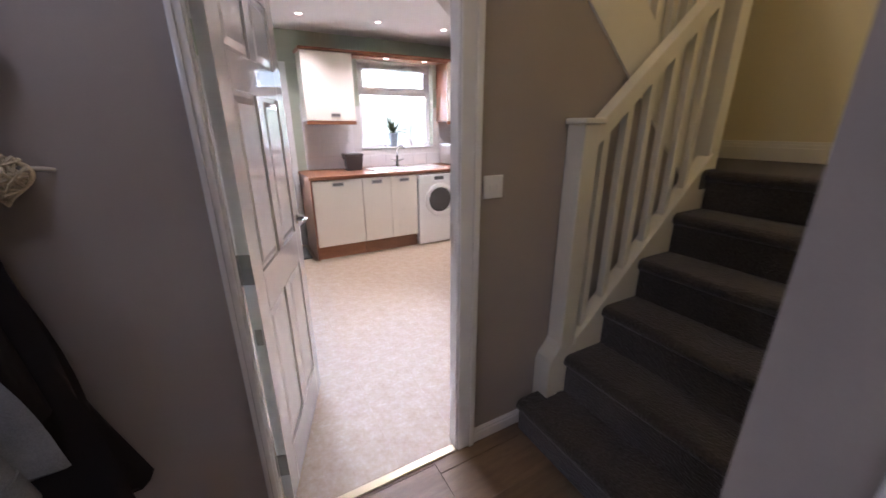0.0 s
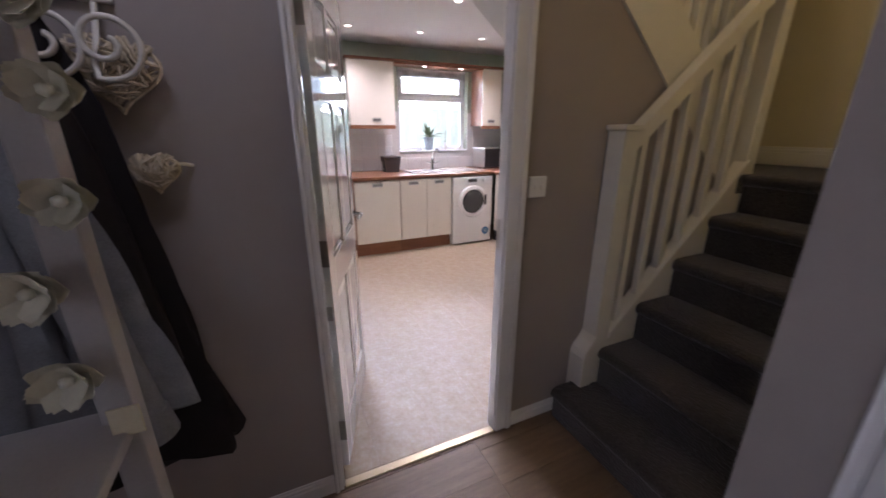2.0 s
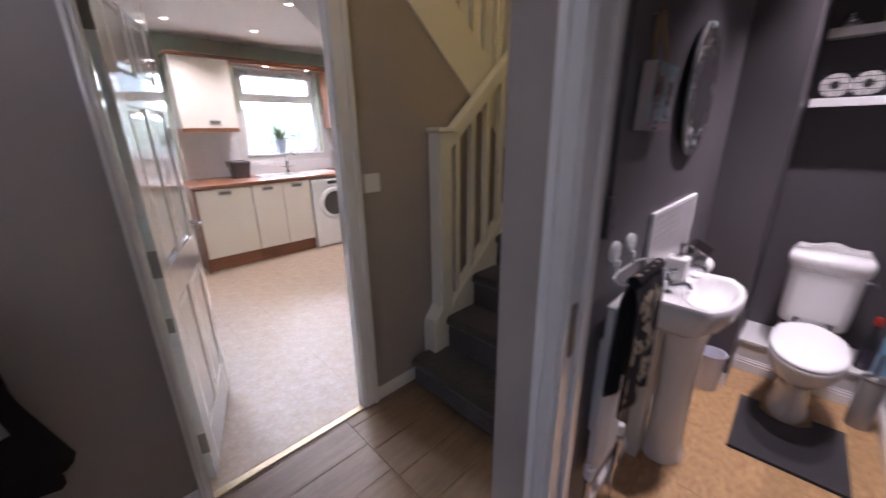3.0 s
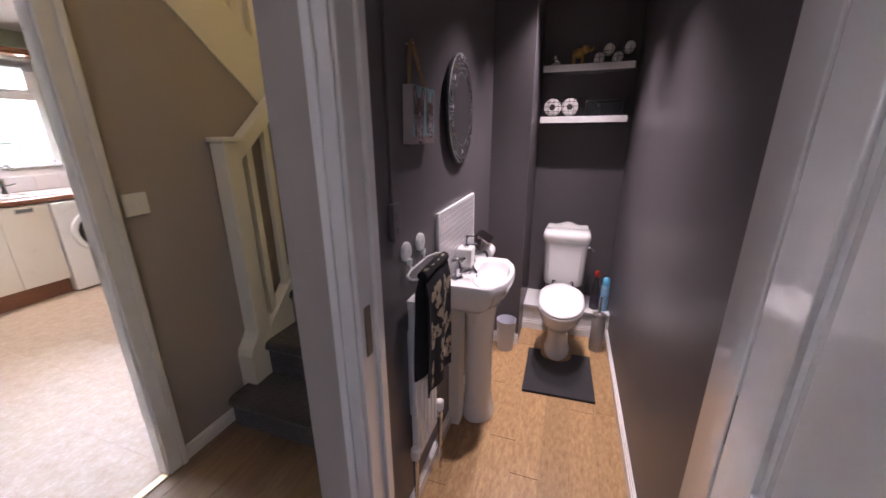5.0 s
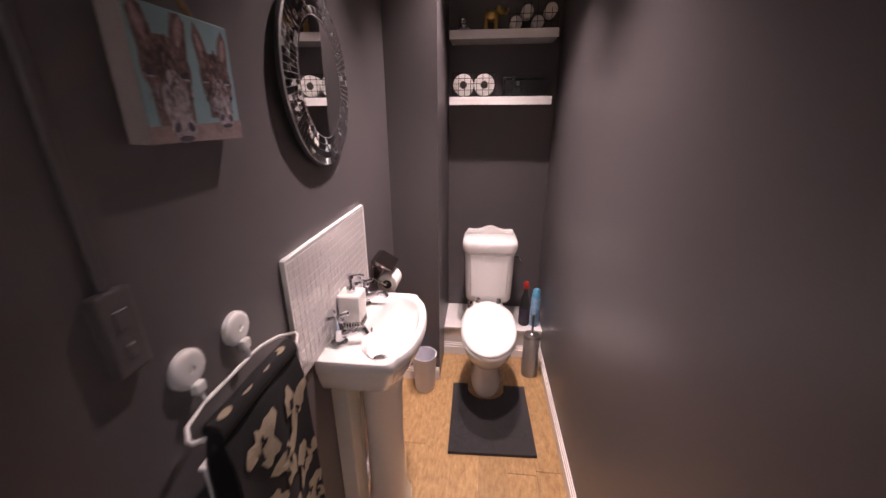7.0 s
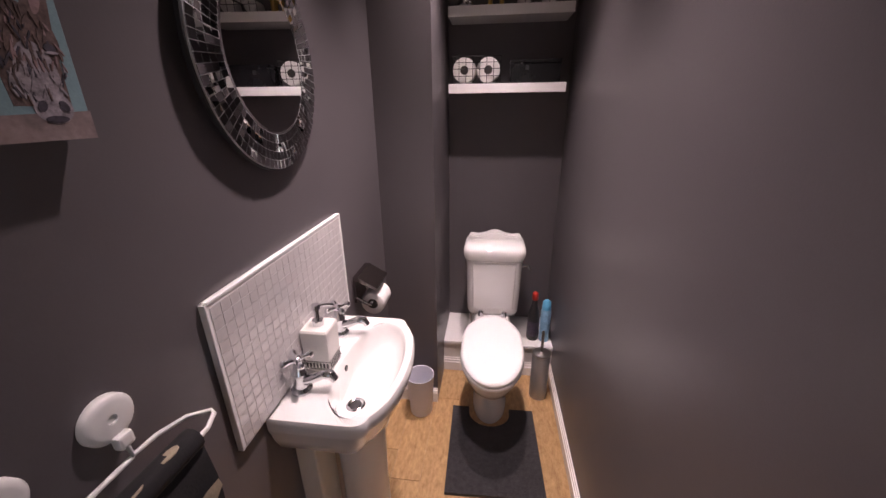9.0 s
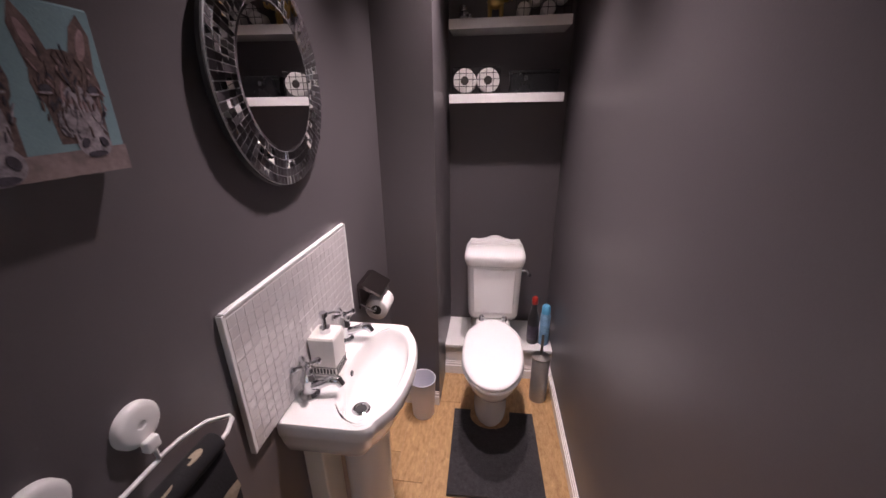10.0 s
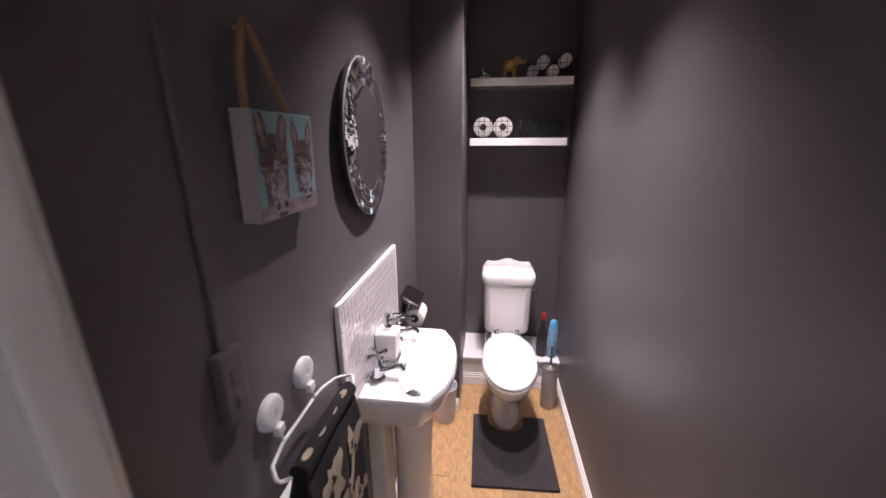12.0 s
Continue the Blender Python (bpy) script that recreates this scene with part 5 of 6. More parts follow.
for ring_i in range(4):
    r0 = 0.667 + ring_i * 0.080
    r1 = r0 + 0.076
    n = 84
    for k in range(n):
        a0, a1 = 2 * math.pi * (k + 0.045) / n, 2 * math.pi * (k + 0.955) / n
        bm = bmesh.new()
        tx, tz = random.gauss(0, 0.02) + (0.16 if random.random() < 0.12 else 0), random.gauss(0, 0.02) + (0.22 if random.random() < 0.12 else 0)
        base, top = [], []
        ca, sa = math.cos((a0 + a1) / 2) * (r0 + r1) / 2, math.sin((a0 + a1) / 2) * (r0 + r1) / 2
        for r, a in ((r0, a0), (r1, a0), (r1, a1), (r0, a1)):
            u, v = r * math.cos(a), r * math.sin(a)
            e = (u - ca) * MRX * tx + (v - sa) * MRZ * tz
            base.append(bm.verts.new((MX + u * MRX, -0.0115, MZ + v * MRZ)))
            top.append(bm.verts.new((MX + u * MRX, -0.0145 + e, MZ + v * MRZ)))
        for i in range(4):
            bm.faces.new((base[i], base[(i + 1) % 4], top[(i + 1) % 4], top[i]))
        bm.faces.new(top)
        bmesh.ops.recalc_face_normals(bm, faces=bm.faces)
        part("mirror_tile", bm, M_MIR, mir)

# the mirror hangs a little proud of the wall on the door side
TURN_M = Matrix.Translation((MX, -0.008, MZ)) @ Matrix.Rotation(radians(3.0), 4, "Z") @ Matrix.Translation((-MX, 0.0, -MZ))
mir.matrix_basis = TURN_M @ PLACES[mir.name]

# canvas picture on a rope
M_CANVAS = surf("canvas_teal", (0.20, 0.33, 0.37), 0.8, var=0.12, scale=18, fine=400, bump=0.3)
M_BROWN = surf("paint_brown", (0.13, 0.088, 0.082), 0.8, var=0.75, scale=70, fine=300, bump=0.3)
M_MUZZLE = surf("paint_pale", (0.30, 0.27, 0.30), 0.8, var=0.65, scale=80, fine=300, bump=0.3)
M_INK = surf("paint_dark", (0.055, 0.048, 0.065), 0.8, var=0.6, scale=80)
M_SIDE = surf("canvas_side", (0.42, 0.37, 0.37), 0.8, var=0.1, scale=20)
QX0, QX1, QZ0, QZ1, QY = 1.150, 1.334, 1.425, 1.590, -0.034
pic = thing("canvas_picture", (1.22, 0, QZ0), "small canvas with brown painted shapes on teal, hung on rope", "picture")
part("canvas", B(QX0, QX1, QY, -0.004, QZ0, QZ1, 0.002, 1), M_CANVAS, pic)
part("canvas_side", B(QX0 - 0.001, QX0, QY, -0.004, QZ0, QZ1), M_SIDE, pic)


def blot(pts, m, lift):
    part("painted_shape", prism(bmesh.new(), [(QX0 + u * (QX1 - QX0), QZ0 + v * (QZ1 - QZ0)) for u, v in pts], "y", QY - lift, QY + 0.001), m, pic)


def oval(cu, cv, ru, rv, n=18, tilt=0.0):
    return [(cu + ru * math.cos(a) * math.cos(tilt) - rv * math.sin(a) * math.sin(tilt), cv + ru * math.cos(a) * math.sin(tilt) + rv * math.sin(a) * math.cos(tilt)) for a in [2 * math.pi * i / n for i in range(n)]]


M_EAR = surf("paint_pink", (0.30, 0.20, 0.21), 0.8, var=0.5, scale=70)
M_RAIL = surf("paint_stone", (0.26, 0.20, 0.20), 0.8, var=0.35, scale=50)
HEADS = ((0.27, 0.56, 1.22), (0.765, 0.55, 0.98))   # middle of the brow, scale
for cu, cv, s in HEADS:
    for side, tip in ((-1, 0.43), (1, 0.42)):
        blot([(cu + side * 0.04 * s, cv + 0.14 * s), (cu + side * 0.10 * s, cv + 0.34 * s), (cu + side * 0.16 * s, min(0.985, cv + tip * s)), (cu + side * 0.20 * s, cv + 0.30 * s), (cu + side * 0.17 * s, cv + 0.06 * s)][::side], M_BROWN, 0.0002)
        blot(oval(cu + side * 0.135 * s, cv + 0.24 * s, 0.026 * s, 0.10 * s, 14, -side * 0.25), M_EAR, 0.0004)
    blot(oval(cu, cv, 0.185 * s, 0.20 * s), M_BROWN, 0.0003)
    blot([(cu - 0.15 * s, cv - 0.05), (cu + 0.16 * s, cv - 0.05), (cu + 0.15 * s, cv - 0.36 * s), (cu - 0.13 * s, cv - 0.36 * s)], M_BROWN, 0.00025)
    blot(oval(cu + 0.03, cv - 0.20 * s, 0.105 * s, 0.20 * s), M_MUZZLE, 0.0005)
blot([(0, 0), (1, 0), (1, 0.17), (0.6, 0.15), (0, 0.13)], M_RAIL, 0.0006)
random.seed(14)
for cu, cv, s in HEADS:
    blot(oval(cu + 0.05, cv - 0.37 * s, 0.10 * s, 0.095 * s), M_MUZZLE, 0.0007)
    for side in (-1, 1):
        blot(oval(cu + 0.05 + side * 0.055 * s, cv - 0.36 * s, 0.022 * s, 0.035 * s, 12, side * 0.4), M_INK, 0.0014)
        blot(oval(cu + side * 0.125 * s, cv - 0.03 * s, 0.030, 0.024, 12), M_INK, 0.0013)
        blot(oval(cu + side * 0.130 * s, cv - 0.055 * s, 0.034, 0.008, 10), M_MUZZLE, 0.0014)
    blot(oval(cu + 0.05, cv - 0.435 * s, 0.06 * s, 0.020 * s), M_INK, 0.0014)
    for k in range(150):
        a, d = random.uniform(0, 2 * math.pi), random.uniform(0.15, 1.0)
        su, sv = cu + 0.18 * s * d * math.cos(a), cv - 0.06 + 0.30 * s * d * math.sin(a)
        m = random.choice((M_BROWN, M_BROWN, M_EAR, M_INK)) if sv > cv - 0.14 else random.choice((M_MUZZLE, M_MUZZLE, M_MUZZLE, M_BROWN, M_INK))
        blot(oval(su, min(sv, 0.93), random.uniform(0.003, 0.007), random.uniform(0.018, 0.045), 6, random.uniform(-0.5, 0.5)), m, 0.0009 + 0.000002 * k)
M_ROPE = wood("jute_rope", (0.22, 0.13, 0.07), (0.42, 0.28, 0.16), (60, 60, 60), 0.9)
part("rope", tube(bmesh.new(), [(1.162, -0.02, QZ1), (1.172, -0.014, 1.655), (1.192, -0.010, 1.704), (1.20, -0.010, 1.710), (1.208, -0.010, 1.704), (1.24, -0.014, 1.655), (1.276, -0.02, QZ1)], 0.0062, 8), M_ROPE, pic, "brown rope", 50)
solo("picture_nail", tube(bmesh.new(), [(1.20, 0.0, 1.702), (1.20, -0.024, 1.704)], 0.003, 8), M_STEEL, "steel nail under the picture rope", "nail")

# it hangs with its head leaning off the wall
pic.matrix_basis = Matrix.Translation((0, 0, QZ0)) @ Matrix.Rotation(radians(1.5), 4, "X") @ Matrix.Translation((0, 0, -QZ0)) @ PLACES[pic.name]

# switch box and its trunking
bx = thing("wall_box", (1.059, 0, 1.15), "grey painted surface box on the toilet wall", "switch box")
part("box", B(1.036, 1.082, -0.018, 0, 1.150, 1.262, 0.004, 2), M_WC, bx)
part("fuse_carrier", B(1.050, 1.068, -0.020, -0.017, 1.212, 1.238, 0.001, 1), M_WC, bx)
part("rocker", B(1.053, 1.065, -0.021, -0.017, 1.172, 1.192, 0.002, 1), M_WC, bx)
part("trunking", B(1.053, 1.066, -0.008, 0, 1.262, WH - 0.002, 0.002, 1), M_WC, bx)

# towel rail on suction cups, and towel
rail = thing("towel_rail", (1.22, 0, 1.0), "white wire towel rail on two suction cups", "towel rail")
for sx in (1.15, 1.268):
    cup = part("suction_cup", lathe(bmesh.new(), [(0.032, -0.001), (0.032, -0.009), (0.029, -0.013), (0.023, -0.0145), (0.0065, -0.0145), (0.0055, -0.0125), (0.0005, -0.0125)], 28, (sx, 0, 1.075), "y"), M_WHITE, rail, "", 40)
    part("clip", B(sx - 0.010, sx + 0.010, -0.024, -0.010, 1.032, 1.052, 0.004, 2), M_WHITE, cup)
RZ = 1.012
part("wire", tube(bmesh.new(), [(1.15, -0.018, 1.04), (1.15, -0.022, RZ + 0.004), (1.13, -0.024, RZ), (1.10, -0.03, RZ), (1.078, -0.05, RZ), (1.075, -0.06, RZ), (1.09, -0.08, RZ), (1.12, -0.088, RZ), (1.22, -0.09, RZ + 0.002), (1.32, -0.088, RZ + 0.004), (1.345, -0.078, RZ + 0.004), (1.35, -0.07, RZ + 0.004), (1.335, -0.042, RZ + 0.004), (1.30, -0.026, RZ + 0.004), (1.268, -0.022, RZ + 0.004), (1.268, -0.018, 1.04)], 0.0036, 8), M_WHITE, rail, "", 60)
part("wire", tube(bmesh.new(), [(1.15, -0.02, RZ), (1.268, -0.02, RZ)], 0.0036, 8), M_WHITE, rail, "", 60)
rail.matrix_basis = Matrix.Translation((-0.014, 0, 0.016)) @ PLACES[rail.name]
RZ += 0.016
M_TOWEL = surf("black_cotton", (0.014, 0.013, 0.015), 0.95, var=0.3, scale=12, fine=300, bump=0.5)
M_TOWEL2 = surf("beige_print", (0.40, 0.33, 0.24), 0.95, var=0.25, scale=30, fine=300, bump=0.4)
towel = thing("hand_towel", (1.22, -0.11, 0.56), "black towel with a beige printed pattern hung over the wire rail", "towel")
TX0, TX1 = 1.068, 1.284


def towel_side(y_sign, bottom):
    bm = bmesh.new()
    grid = []
    for j in range(15):
        u = j / 14
        z = RZ + 0.012 - (RZ - bottom) * u
        line = []
        for i in range(25):
            v = i / 24
            x = TX0 + (TX1 - TX0) * v - 0.012 * u + 0.004 * math.sin(u * 6 + v * 3)
            wob = 0.008 * math.sin(v * 10 + 1.0 + y_sign) * (0.25 + u)
            y = -0.09 + y_sign * (0.004 + 0.016 * min(1, u * 6)) + wob
            line.append((x, y, z - 0.004 * math.sin(v * 7) * u))
        grid.append(line)
    f = [[bm.verts.new(p) for p in l] for l in grid]
    b = [[bm.verts.new((p[0], p[1] + 0.006, p[2])) for p in l] for l in grid]
    for a in (f, b):
        for l0, l1 in zip(a, a[1:]):
            for i in range(24):
                bm.faces.new((l0[i], l0[i + 1], l1[i + 1], l1[i]))
    for i in range(24):
        bm.faces.new((f[-1][i], f[-1][i + 1], b[-1][i + 1], b[-1][i]))
        bm.faces.new((f[0][i], f[0][i + 1], b[0][i + 1], b[0][i]))
    for l0, l1, m0, m1 in zip(f, f[1:], b, b[1:]):
        bm.faces.new((l0[0], l1[0], m1[0], m0[0]))
        bm.faces.new((l0[-1], l1[-1], m1[-1], m0[-1]))
    bmesh.ops.recalc_face_normals(bm, faces=bm.faces)
    return bm


part("front_fall", towel_side(-1, 0.60), M_TOWEL, towel, "", 80)
part("back_fall", towel_side(1, 0.65), M_TOWEL, towel, "", 80)
part("fold", tube(bmesh.new(), [(TX0 + 0.002, -0.087, RZ + 0.010), ((TX0 + TX1) / 2, -0.087, RZ + 0.014), (TX1 - 0.002, -0.087, RZ + 0.010)], 0.017, 12), M_TOWEL, towel, "", 60)
random.seed(31)


def towel_y(x, z):
    """The face of the towel's front fall."""
    u, v = (RZ + 0.012 - z) / (RZ - 0.60), (x - TX0) / (TX1 - TX0)
    return -0.09 - (0.004 + 0.016 * min(1, max(0, u * 6))) + 0.008 * math.sin(v * 10) * (0.25 + u)


def print_patch(outline, m, lift):
    """A printed shape that follows the towel's folds."""
    bm = bmesh.new()
    n = len(outline)
    cx, cz = sum(p[0] for p in outline) / n, sum(p[1] for p in outline) / n
    rings = [[bm.verts.new((cx + (x - cx) * f, towel_y(cx + (x - cx) * f, cz + (z - cz) * f) - lift, cz + (z - cz) * f)) for x, z in outline] for f in (1.0, 0.55)]
    mid = bm.verts.new((cx, towel_y(cx, cz) - lift, cz))
    for i in range(n):
        k = (i + 1) % n
        bm.faces.new((rings[0][i], rings[0][k], rings[1][k], rings[1][i]))
        bm.faces.new((rings[1][i], rings[1][k], mid))
    part("printed_shape", bm, m, towel)


def lobes(cx, cz, r, seed, tall=1.0):
    rnd = random.Random(seed)
    p = [rnd.uniform(0, 6.28) for _ in range(3)]
    out = []
    for i in range(26):
        a = 2 * math.pi * i / 26
        rr = r * (1 + 0.34 * math.sin(3 * a + p[0]) + 0.22 * math.sin(5 * a + p[1]) + 0.12 * math.sin(9 * a + p[2]))
        out.append((min(TX1 - 0.006, max(TX0 + 0.006, cx + rr * math.cos(a))), cz + rr * tall * math.sin(a)))
    return out


for k, (fu, pz) in enumerate(((0.30, 0.955), (0.76, 0.945), (0.52, 0.87), (0.20, 0.82), (0.80, 0.80), (0.45, 0.73), (0.85, 0.69), (0.22, 0.67))):
    px = TX0 + fu * (TX1 - TX0)
    print_patch(lobes(px, pz, 0.033, k, 1.25), M_TOWEL2, 0.003)
    for q in range(3):
        print_patch(lobes(px + random.uniform(-0.018, 0.018), pz + random.uniform(-0.022, 0.022), 0.006, 40 + 3 * k + q, 1.6), M_TOWEL, 0.0042)
for k in range(4):
    part("printed_mark", lathe(bmesh.new(), [(0.012, 0), (0.011, 0.0015)], 10, (TX0 + 0.025 + k * 0.05, -0.091, RZ + 0.0265), "z", 1.2, 0.6), M_TOWEL2, towel)

# radiator under the towel
M_RAD = surf("radiator_enamel", (0.74, 0.73, 0.71), 0.3, var=0.02)
rad = thing("radiator", (1.2, -0.05, 0.15), "small white panel radiator on the toilet wall", "radiator")
part("panel", B(1.095, 1.300, -0.046, -0.020, 0.28, 0.93, 0.008, 3), M_RAD, rad)
for k in range(5):
    part("rib", B(1.116 + k * 0.036, 1.136 + k * 0.036, -0.051, -0.045, 0.32, 0.89, 0.003, 2), M_RAD, rad)
part("top_grille", B(1.093, 1.302, -0.048, -0.018, 0.929, 0.937, 0.002, 1), M_RAD, rad)
for bxk in (1.13, 1.26):
    part("bracket", B(bxk, bxk + 0.02, -0.021, 0, 0.45, 0.80), M_RAD, rad)
for vx in (1.065, 1.33):
    vlv = part("valve", tube(bmesh.new(), [(vx + (0.03 if vx < 1.3 else -0.03), -0.046, 0.315), (vx, -0.046, 0.315), (vx, -0.046, 0.30), (vx, -0.046, 0.10), (vx, -0.046, 0.0)], [0.010, 0.012, 0.011, 0.0075, 0.0075], 12), M_CHROME, rad, "chrome radiator valve", 50)
    part("valve_cap", lathe(bmesh.new(), [(0.016, 0.325), (0.018, 0.34), (0.017, 0.365), (0.012, 0.37)], 18, (vx, -0.046, 0)), M_WHITE, vlv, "white valve cap", 40)

# paper holder and roll
M_PAPER = surf("tissue_paper", (0.78, 0.76, 0.74), 0.95, var=0.03, scale=30, fine=200, bump=0.3)
hol = thing("paper_holder", (2.14, 0, 0.80), "chrome toilet paper holder on the grey wall", "paper holder")
M_BRONZE = mirror_mat("dark_chrome", 0.12, (0.33, 0.29, 0.28))
part("cover", prism(bmesh.new(), [(-0.004, 0.90), (-0.022, 0.90), (-0.088, 0.862), (-0.088, 0.854), (-0.02, 0.885), (-0.012, 0.885), (-0.012, 0.80), (-0.004, 0.80)], "x", 2.07, 2.205), M_BRONZE, hol)
part("arm", tube(bmesh.new(), [(2.075, -0.006, 0.82), (2.072, -0.045, 0.80), (2.072, -0.060, 0.795), (2.10, -0.060, 0.795), (2.20, -0.060, 0.795)], 0.006), M_CHROME, hol, "", 50)


def paper_roll(name, c, axis, w, label, group="", r=0.052, hollow=True):
    root = thing(name, c, label, "toilet roll", group)
    bm = bmesh.new()
    lathe(bm, [(0.02 if hollow else 0.002, -w / 2), (r - 0.003, -w / 2), (r, -w / 2 + 0.003), (r, w / 2 - 0.003), (r - 0.003, w / 2), (0.02 if hollow else 0.002, w / 2)], 36, c, axis)
    part("paper", bm, M_PAPER, root, "", 50)
    if hollow:
        # closed plug; its near-black colour stands for the shade inside the tube
        part("core", lathe(bmesh.new(), [(0.0195, -w / 2 - 0.0006), (0.0195, w / 2 + 0.0006)], 24, c, axis), surf("core_shade", (0.05, 0.042, 0.038), 0.9), root, "dark plug coloured as the shade in the hollow core", 40)
    return root


paper_roll("toilet_roll", (2.145, -0.060, 0.785), "x", 0.098, "white toilet roll on the chrome holder", "", 0.043)

# bin, brush, bottles
M_BIN = surf("frosted_plastic", (0.72, 0.72, 0.79), 0.4, var=0.02)
bn = thing("waste_bin", (2.398, -0.162, 0), "small frosted white plastic waste bin beside the pier", "bin")
part("body", lathe(bmesh.new(), [(0.052, 0.0), (0.055, 0.006), (0.067, 0.22), (0.069, 0.225), (0.065, 0.225), (0.052, 0.02)], 36, (2.398, -0.162, 0)), M_BIN, bn, "", 40)
br = thing("toilet_brush", (2.575, -0.765, 0), "brushed steel toilet brush and holder", "toilet brush")
part("holder", lathe(bmesh.new(), [(0.044, 0.0), (0.045, 0.004), (0.045, 0.262), (0.043, 0.266)], 32, (2.575, -0.765, 0)), surf("satin_grey_metal", (0.36, 0.35, 0.34), 0.45, metal=0.55, var=0.04), br, "", 40)
part("lid", lathe(bmesh.new(), [(0.046, 0.266), (0.046, 0.274), (0.012, 0.28), (0.008, 0.284)], 32, (2.575, -0.765, 0)), M_STEEL, br, "", 40)
part("handle", tube(bmesh.new(), [(2.575, -0.765, 0.28), (2.575, -0.765, 0.40)], 0.007, 12), M_HINGE, br, "", 50)
LZ = 0.208
b1 = thing("cleaner_bottle", (2.80, -0.742, LZ), "black toilet cleaner bottle with a red cap", "bottle")
part("body", lathe(bmesh.new(), [(0.030, LZ), (0.033, LZ + 0.008), (0.033, LZ + 0.14), (0.027, LZ + 0.18), (0.016, LZ + 0.22), (0.014, LZ + 0.25)], 28, (2.80, -0.742, 0), "z", 1.0, 1.0), M_DARKPL, b1, "", 50)
part("label", lathe(bmesh.new(), [(0.0335, LZ + 0.03), (0.0335, LZ + 0.12)], 28, (2.80, -0.742, 0)), surf("dark_label", (0.06, 0.05, 0.075), 0.4, var=0.6, scale=60), b1, "", 50)
part("cap", lathe(bmesh.new(), [(0.015, LZ + 0.25), (0.018, LZ + 0.255), (0.016, LZ + 0.29), (0.011, LZ + 0.296)], 20, (2.80, -0.742, 0)), surf("red_plastic", (0.42, 0.03, 0.02), 0.4), b1, "red cap", 40)
b2 = thing("air_freshener", (2.79, -0.806, LZ), "pale blue aerosol can of air freshener", "aerosol can")
part("can", lathe(bmesh.new(), [(0.026, LZ), (0.028, LZ + 0.004), (0.028, LZ + 0.19), (0.024, LZ + 0.20)], 28, (2.79, -0.806, 0)), surf("blue_print", (0.22, 0.42, 0.60), 0.3, var=0.35, scale=30), b2, "", 40)
part("cap", lathe(bmesh.new(), [(0.024, LZ + 0.20), (0.025, LZ + 0.21), (0.022, LZ + 0.245), (0.012, LZ + 0.255)], 24, (2.79, -0.806, 0)), surf("blue_cap", (0.10, 0.40, 0.62), 0.35), b2, "bright blue cap", 40)

# floating shelves and what stands on them
S1, S2 = 1.560, 1.877
for z in (S1, S2):
    solo("floating_shelf", B(2.85, WCB - 0.001, -0.802 if z == S1 else -0.808, -0.256, z - 0.042, z, 0.003, 2), M_GLOSS, "white floating shelf in the toilet recess", "shelf", "floating shelves")
RXX = 2.93
for k, ry in enumerate((-0.33, -0.443)):
    paper_roll("toilet_roll", (RXX, ry, S1 + 0.060), "x", 0.10, "white toilet roll in the black wire basket", "spare toilet rolls", 0.055)
M_WIRE = surf("black_wire", (0.012, 0.012, 0.012), 0.4, bump=0)
bk = thing("wire_basket", (RXX, -0.387, S1), "black wire basket holding two toilet rolls", "basket")
fxx = 2.872
for k in range(8):
    y = -0.273 - k * 0.0325
    part("wire", tube(bmesh.new(), [(3.0, y, S1 + 0.003), (fxx, y, S1 + 0.003), (fxx, y, S1 + 0.118)], 0.0016, 6), M_WIRE, bk)
for z in (0.003, 0.034, 0.065, 0.092, 0.118):
    part("wire", tube(bmesh.new(), [(3.0, -0.273, S1 + z), (fxx, -0.273, S1 + z), (fxx, -0.5005, S1 + z), (3.0, -0.5005, S1 + z)], 0.0016, 6), M_WIRE, bk)
sb2 = thing("storage_box", (2.94, -0.66, S1), "glossy black storage box on the lower shelf", "box")
part("body", B(2.875, 3.0, -0.775, -0.545, S1, S1 + 0.085, 0.006, 2), surf("black_gloss", (0.008, 0.008, 0.009), 0.25, bump=0), sb2)
part("lid", B(2.872, 3.003, -0.778, -0.542, S1 + 0.085, S1 + 0.10, 0.004, 2), bpy.data.materials["black_gloss"], sb2)
part("clasp", B(2.869, 2.873, -0.63, -0.615, S1 + 0.055, S1 + 0.075, 0.001, 1), M_DARKPL, sb2, "small dark clasp")
# gilded figure: one plain mesh of soft masses
M_GOLD = mirror_mat("gilt", 0.28, (0.62, 0.42, 0.14))
bm = bmesh.new()
gy = -0.468


def blob(bm, c, r, s=(1, 1, 1)):
    ret = bmesh.ops.create_icosphere(bm, subdivisions=2, radius=1)
    for v in ret["verts"]:
        v.co = Vector((c[0] + v.co.x * r * s[0], c[1] + v.co.y * r * s[1], c[2] + v.co.z * r * s[2]))


blob(bm, (2.92, gy, S2 + 0.072), 0.036, (0.8, 1.15, 0.85))
blob(bm, (2.92, gy - 0.045, S2 + 0.092), 0.024)
for dx in (-0.016, 0.016):
    for dy in (-0.026, 0.026):
        tube(bm, [(2.92 + dx, gy + dy, S2), (2.92 + dx, gy + dy, S2 + 0.055)], [0.009, 0.011], 10)
tube(bm, [(2.92, gy - 0.062, S2 + 0.09), (2.92, gy - 0.075, S2 + 0.082), (2.92, gy - 0.086, S2 + 0.09), (2.92, gy - 0.088, S2 + 0.105)], [0.011, 0.008, 0.006, 0.005], 8)
blob(bm, (2.895, gy - 0.036, S2 + 0.095), 0.016, (0.3, 0.9, 1.1))
solo("gilt_figurine", bm, M_GOLD, "gold-coloured figurine on the upper shelf", "figurine", "", 60)
bm = bmesh.new()
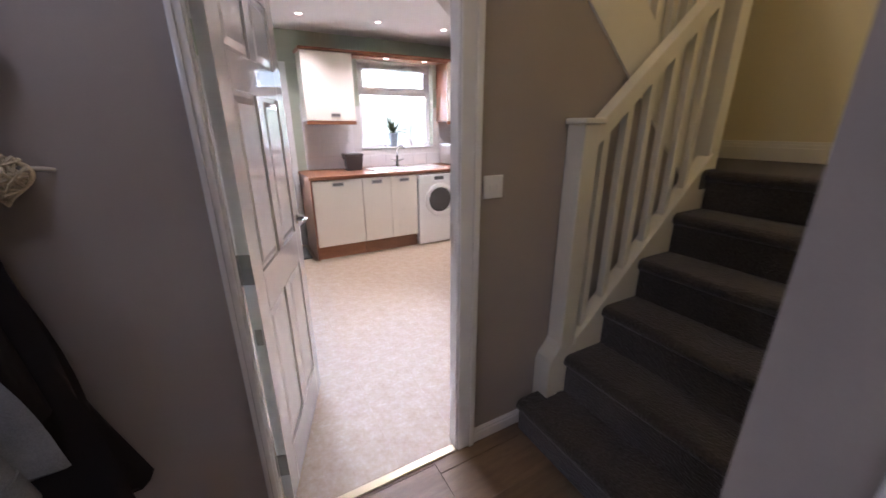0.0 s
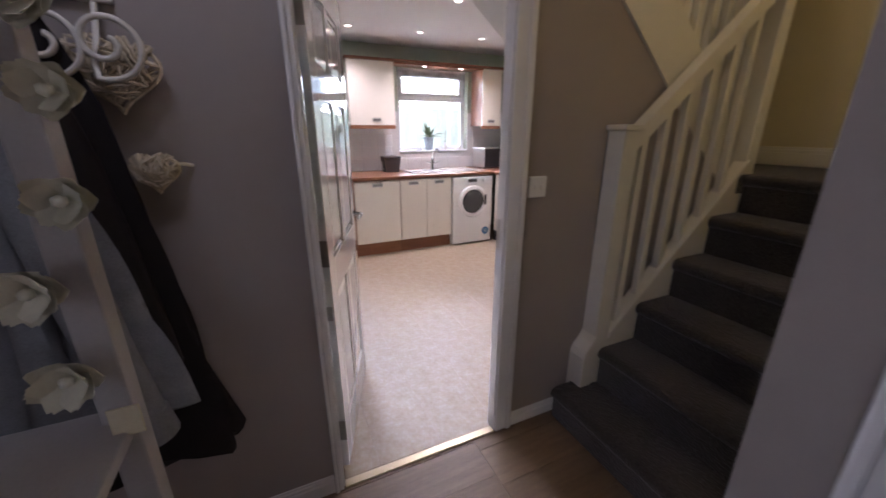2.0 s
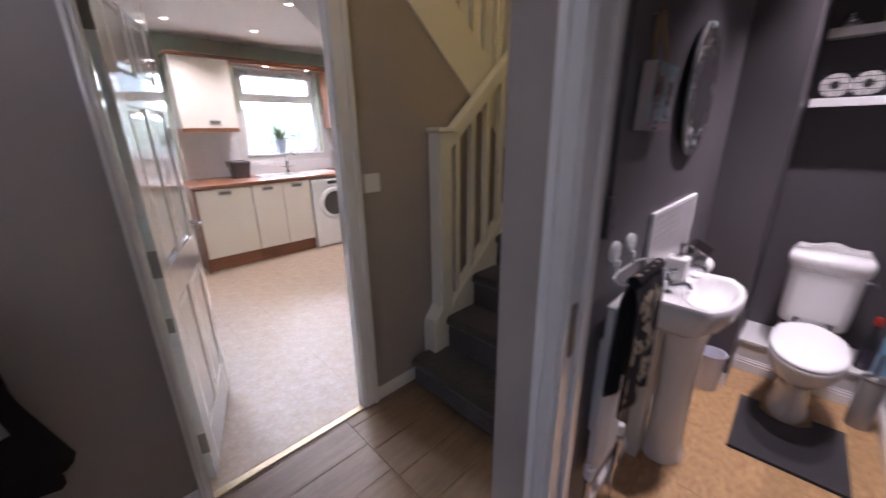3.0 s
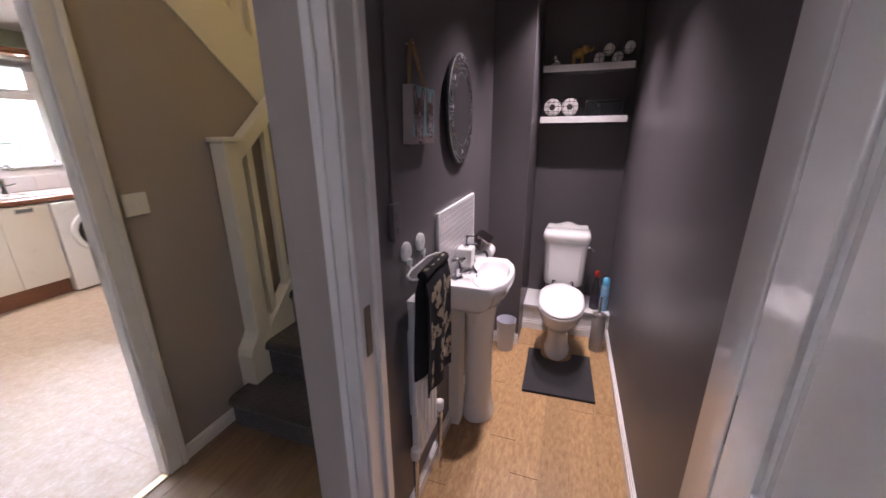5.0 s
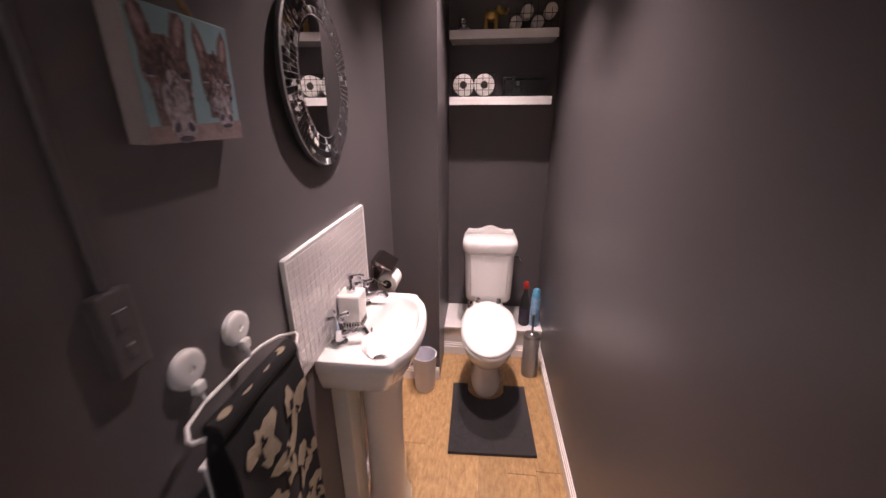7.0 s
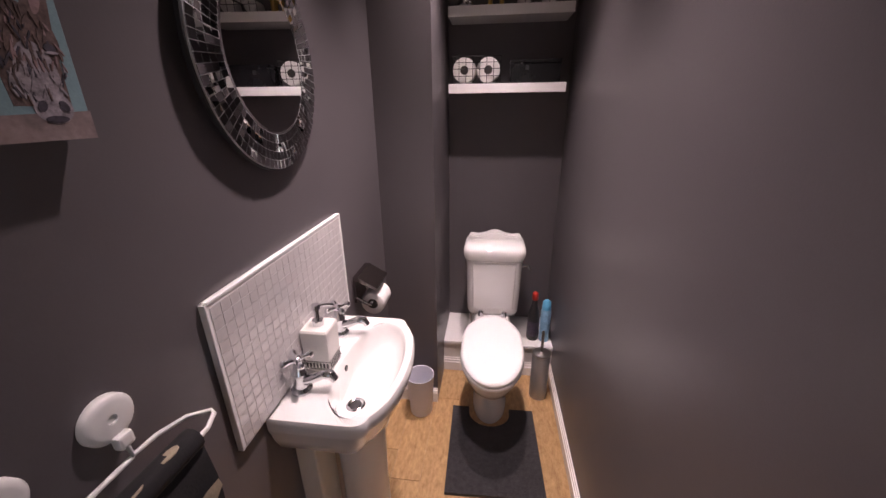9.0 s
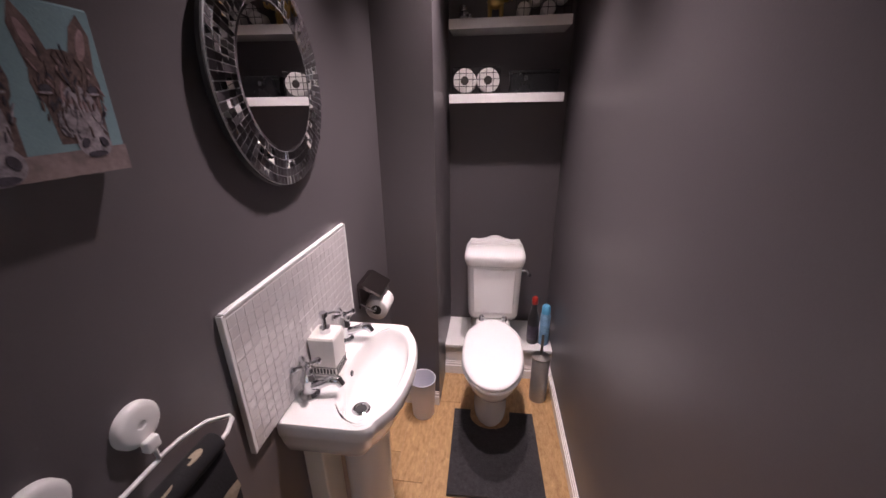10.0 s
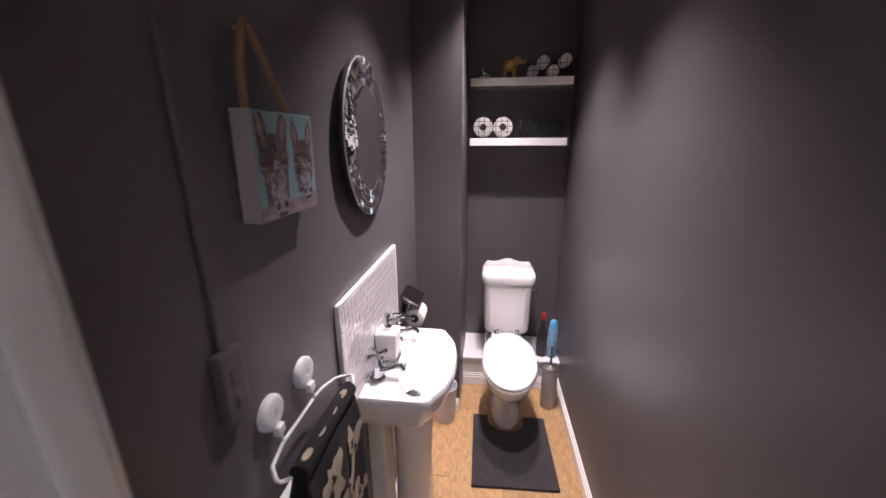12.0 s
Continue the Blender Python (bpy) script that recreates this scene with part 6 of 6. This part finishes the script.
blob(bm, (2.915, -0.325, S2 + 0.022), 0.026, (0.9, 1.2, 0.85))
blob(bm, (2.915, -0.32, S2 + 0.052), 0.018)
blob(bm, (2.90, -0.35, S2 + 0.016), 0.014)
solo("silver_ornament", bm, M_CHROME, "small silver ornament on the upper shelf", "ornament", "", 60)
fb = thing("wire_caddy", (2.93, -0.67, S2), "black wire caddy with rolled white flannels", "basket")
for k, (ry, rz) in enumerate(((-0.595, 0.033), (-0.650, 0.082), (-0.705, 0.033), (-0.768, 0.088))):
    roll = paper_roll("rolled_flannel", (2.93, ry, S2 + rz), "x", 0.09, "rolled white flannel in the wire caddy", "rolled flannels", 0.030, False)
for y in (-0.56, -0.595, -0.63, -0.665, -0.70, -0.735, -0.77, -0.802):
    part("wire", tube(bmesh.new(), [(2.98, y, S2 + 0.003), (2.878, y, S2 + 0.003), (2.878, y, S2 + 0.075 + 0.05 * abs(math.sin((y + 0.56) * 13)))], 0.0015, 6), M_WIRE, fb)
for z in (0.003, 0.035, 0.07):
    part("wire", tube(bmesh.new(), [(2.878, -0.56, S2 + z), (2.878, -0.802, S2 + z)], 0.0015, 6), M_WIRE, fb)

# ---- floor pieces ----
def boards(floor_ob, x0, x1, y0, y1, wide, long, material, name, seed, along="x"):
    """Floor boards laid in staggered rows, clipped to the rectangle."""
    random.seed(seed)
    meshes = {}
    v = y0
    while v < y1 - 0.01:
        w = min(wide, y1 - v)
        u = x0 - random.uniform(0.1, 0.9) * long
        while u < x1:
            a, b = max(u, x0), min(u + long, x1)
            if b - a > 0.02:
                key = (round(b - a, 3), round(w, 3))
                if key not in meshes:
                    meshes[key] = mesh_of(name, B(0.0008, b - a - 0.0008, 0.0008, w - 0.0008, -0.004, 0.0, 0.0008, 1), material)
                o = part(name, meshes[key], None, floor_ob)
                o.location = (a, v, 0)
            u += long
        v += wide


boards(bpy.data.objects["floor_hall"], HX0, WX + 0.02, HY0, YW + 0.0, 0.192, 1.2, M_LAMINATE, "plank", 2)
boards(bpy.data.objects["floor_toilet"], WX + 0.02, WCB, WCY, 0.0, 0.125, 0.9, M_CORK, "plank", 6)
boards(bpy.data.objects["floor_understairs"], WX + 0.02, 1.6, 0.06, YW, 0.192, 1.2, M_LAMINATE, "plank", 12)
kf = bpy.data.objects["floor_kitchen"]
vt = mesh_of("tile", B(0.0003, 0.2997, 0.0003, 0.8997, -0.003, 0.0008, 0.0003, 1), M_VINYL)
for i in range(11):
    for j in range(4):
        t = part("tile", vt, None, kf)
        t.location = (0.04 + i * 0.3, YW + 0.032 + j * 0.9, 0)
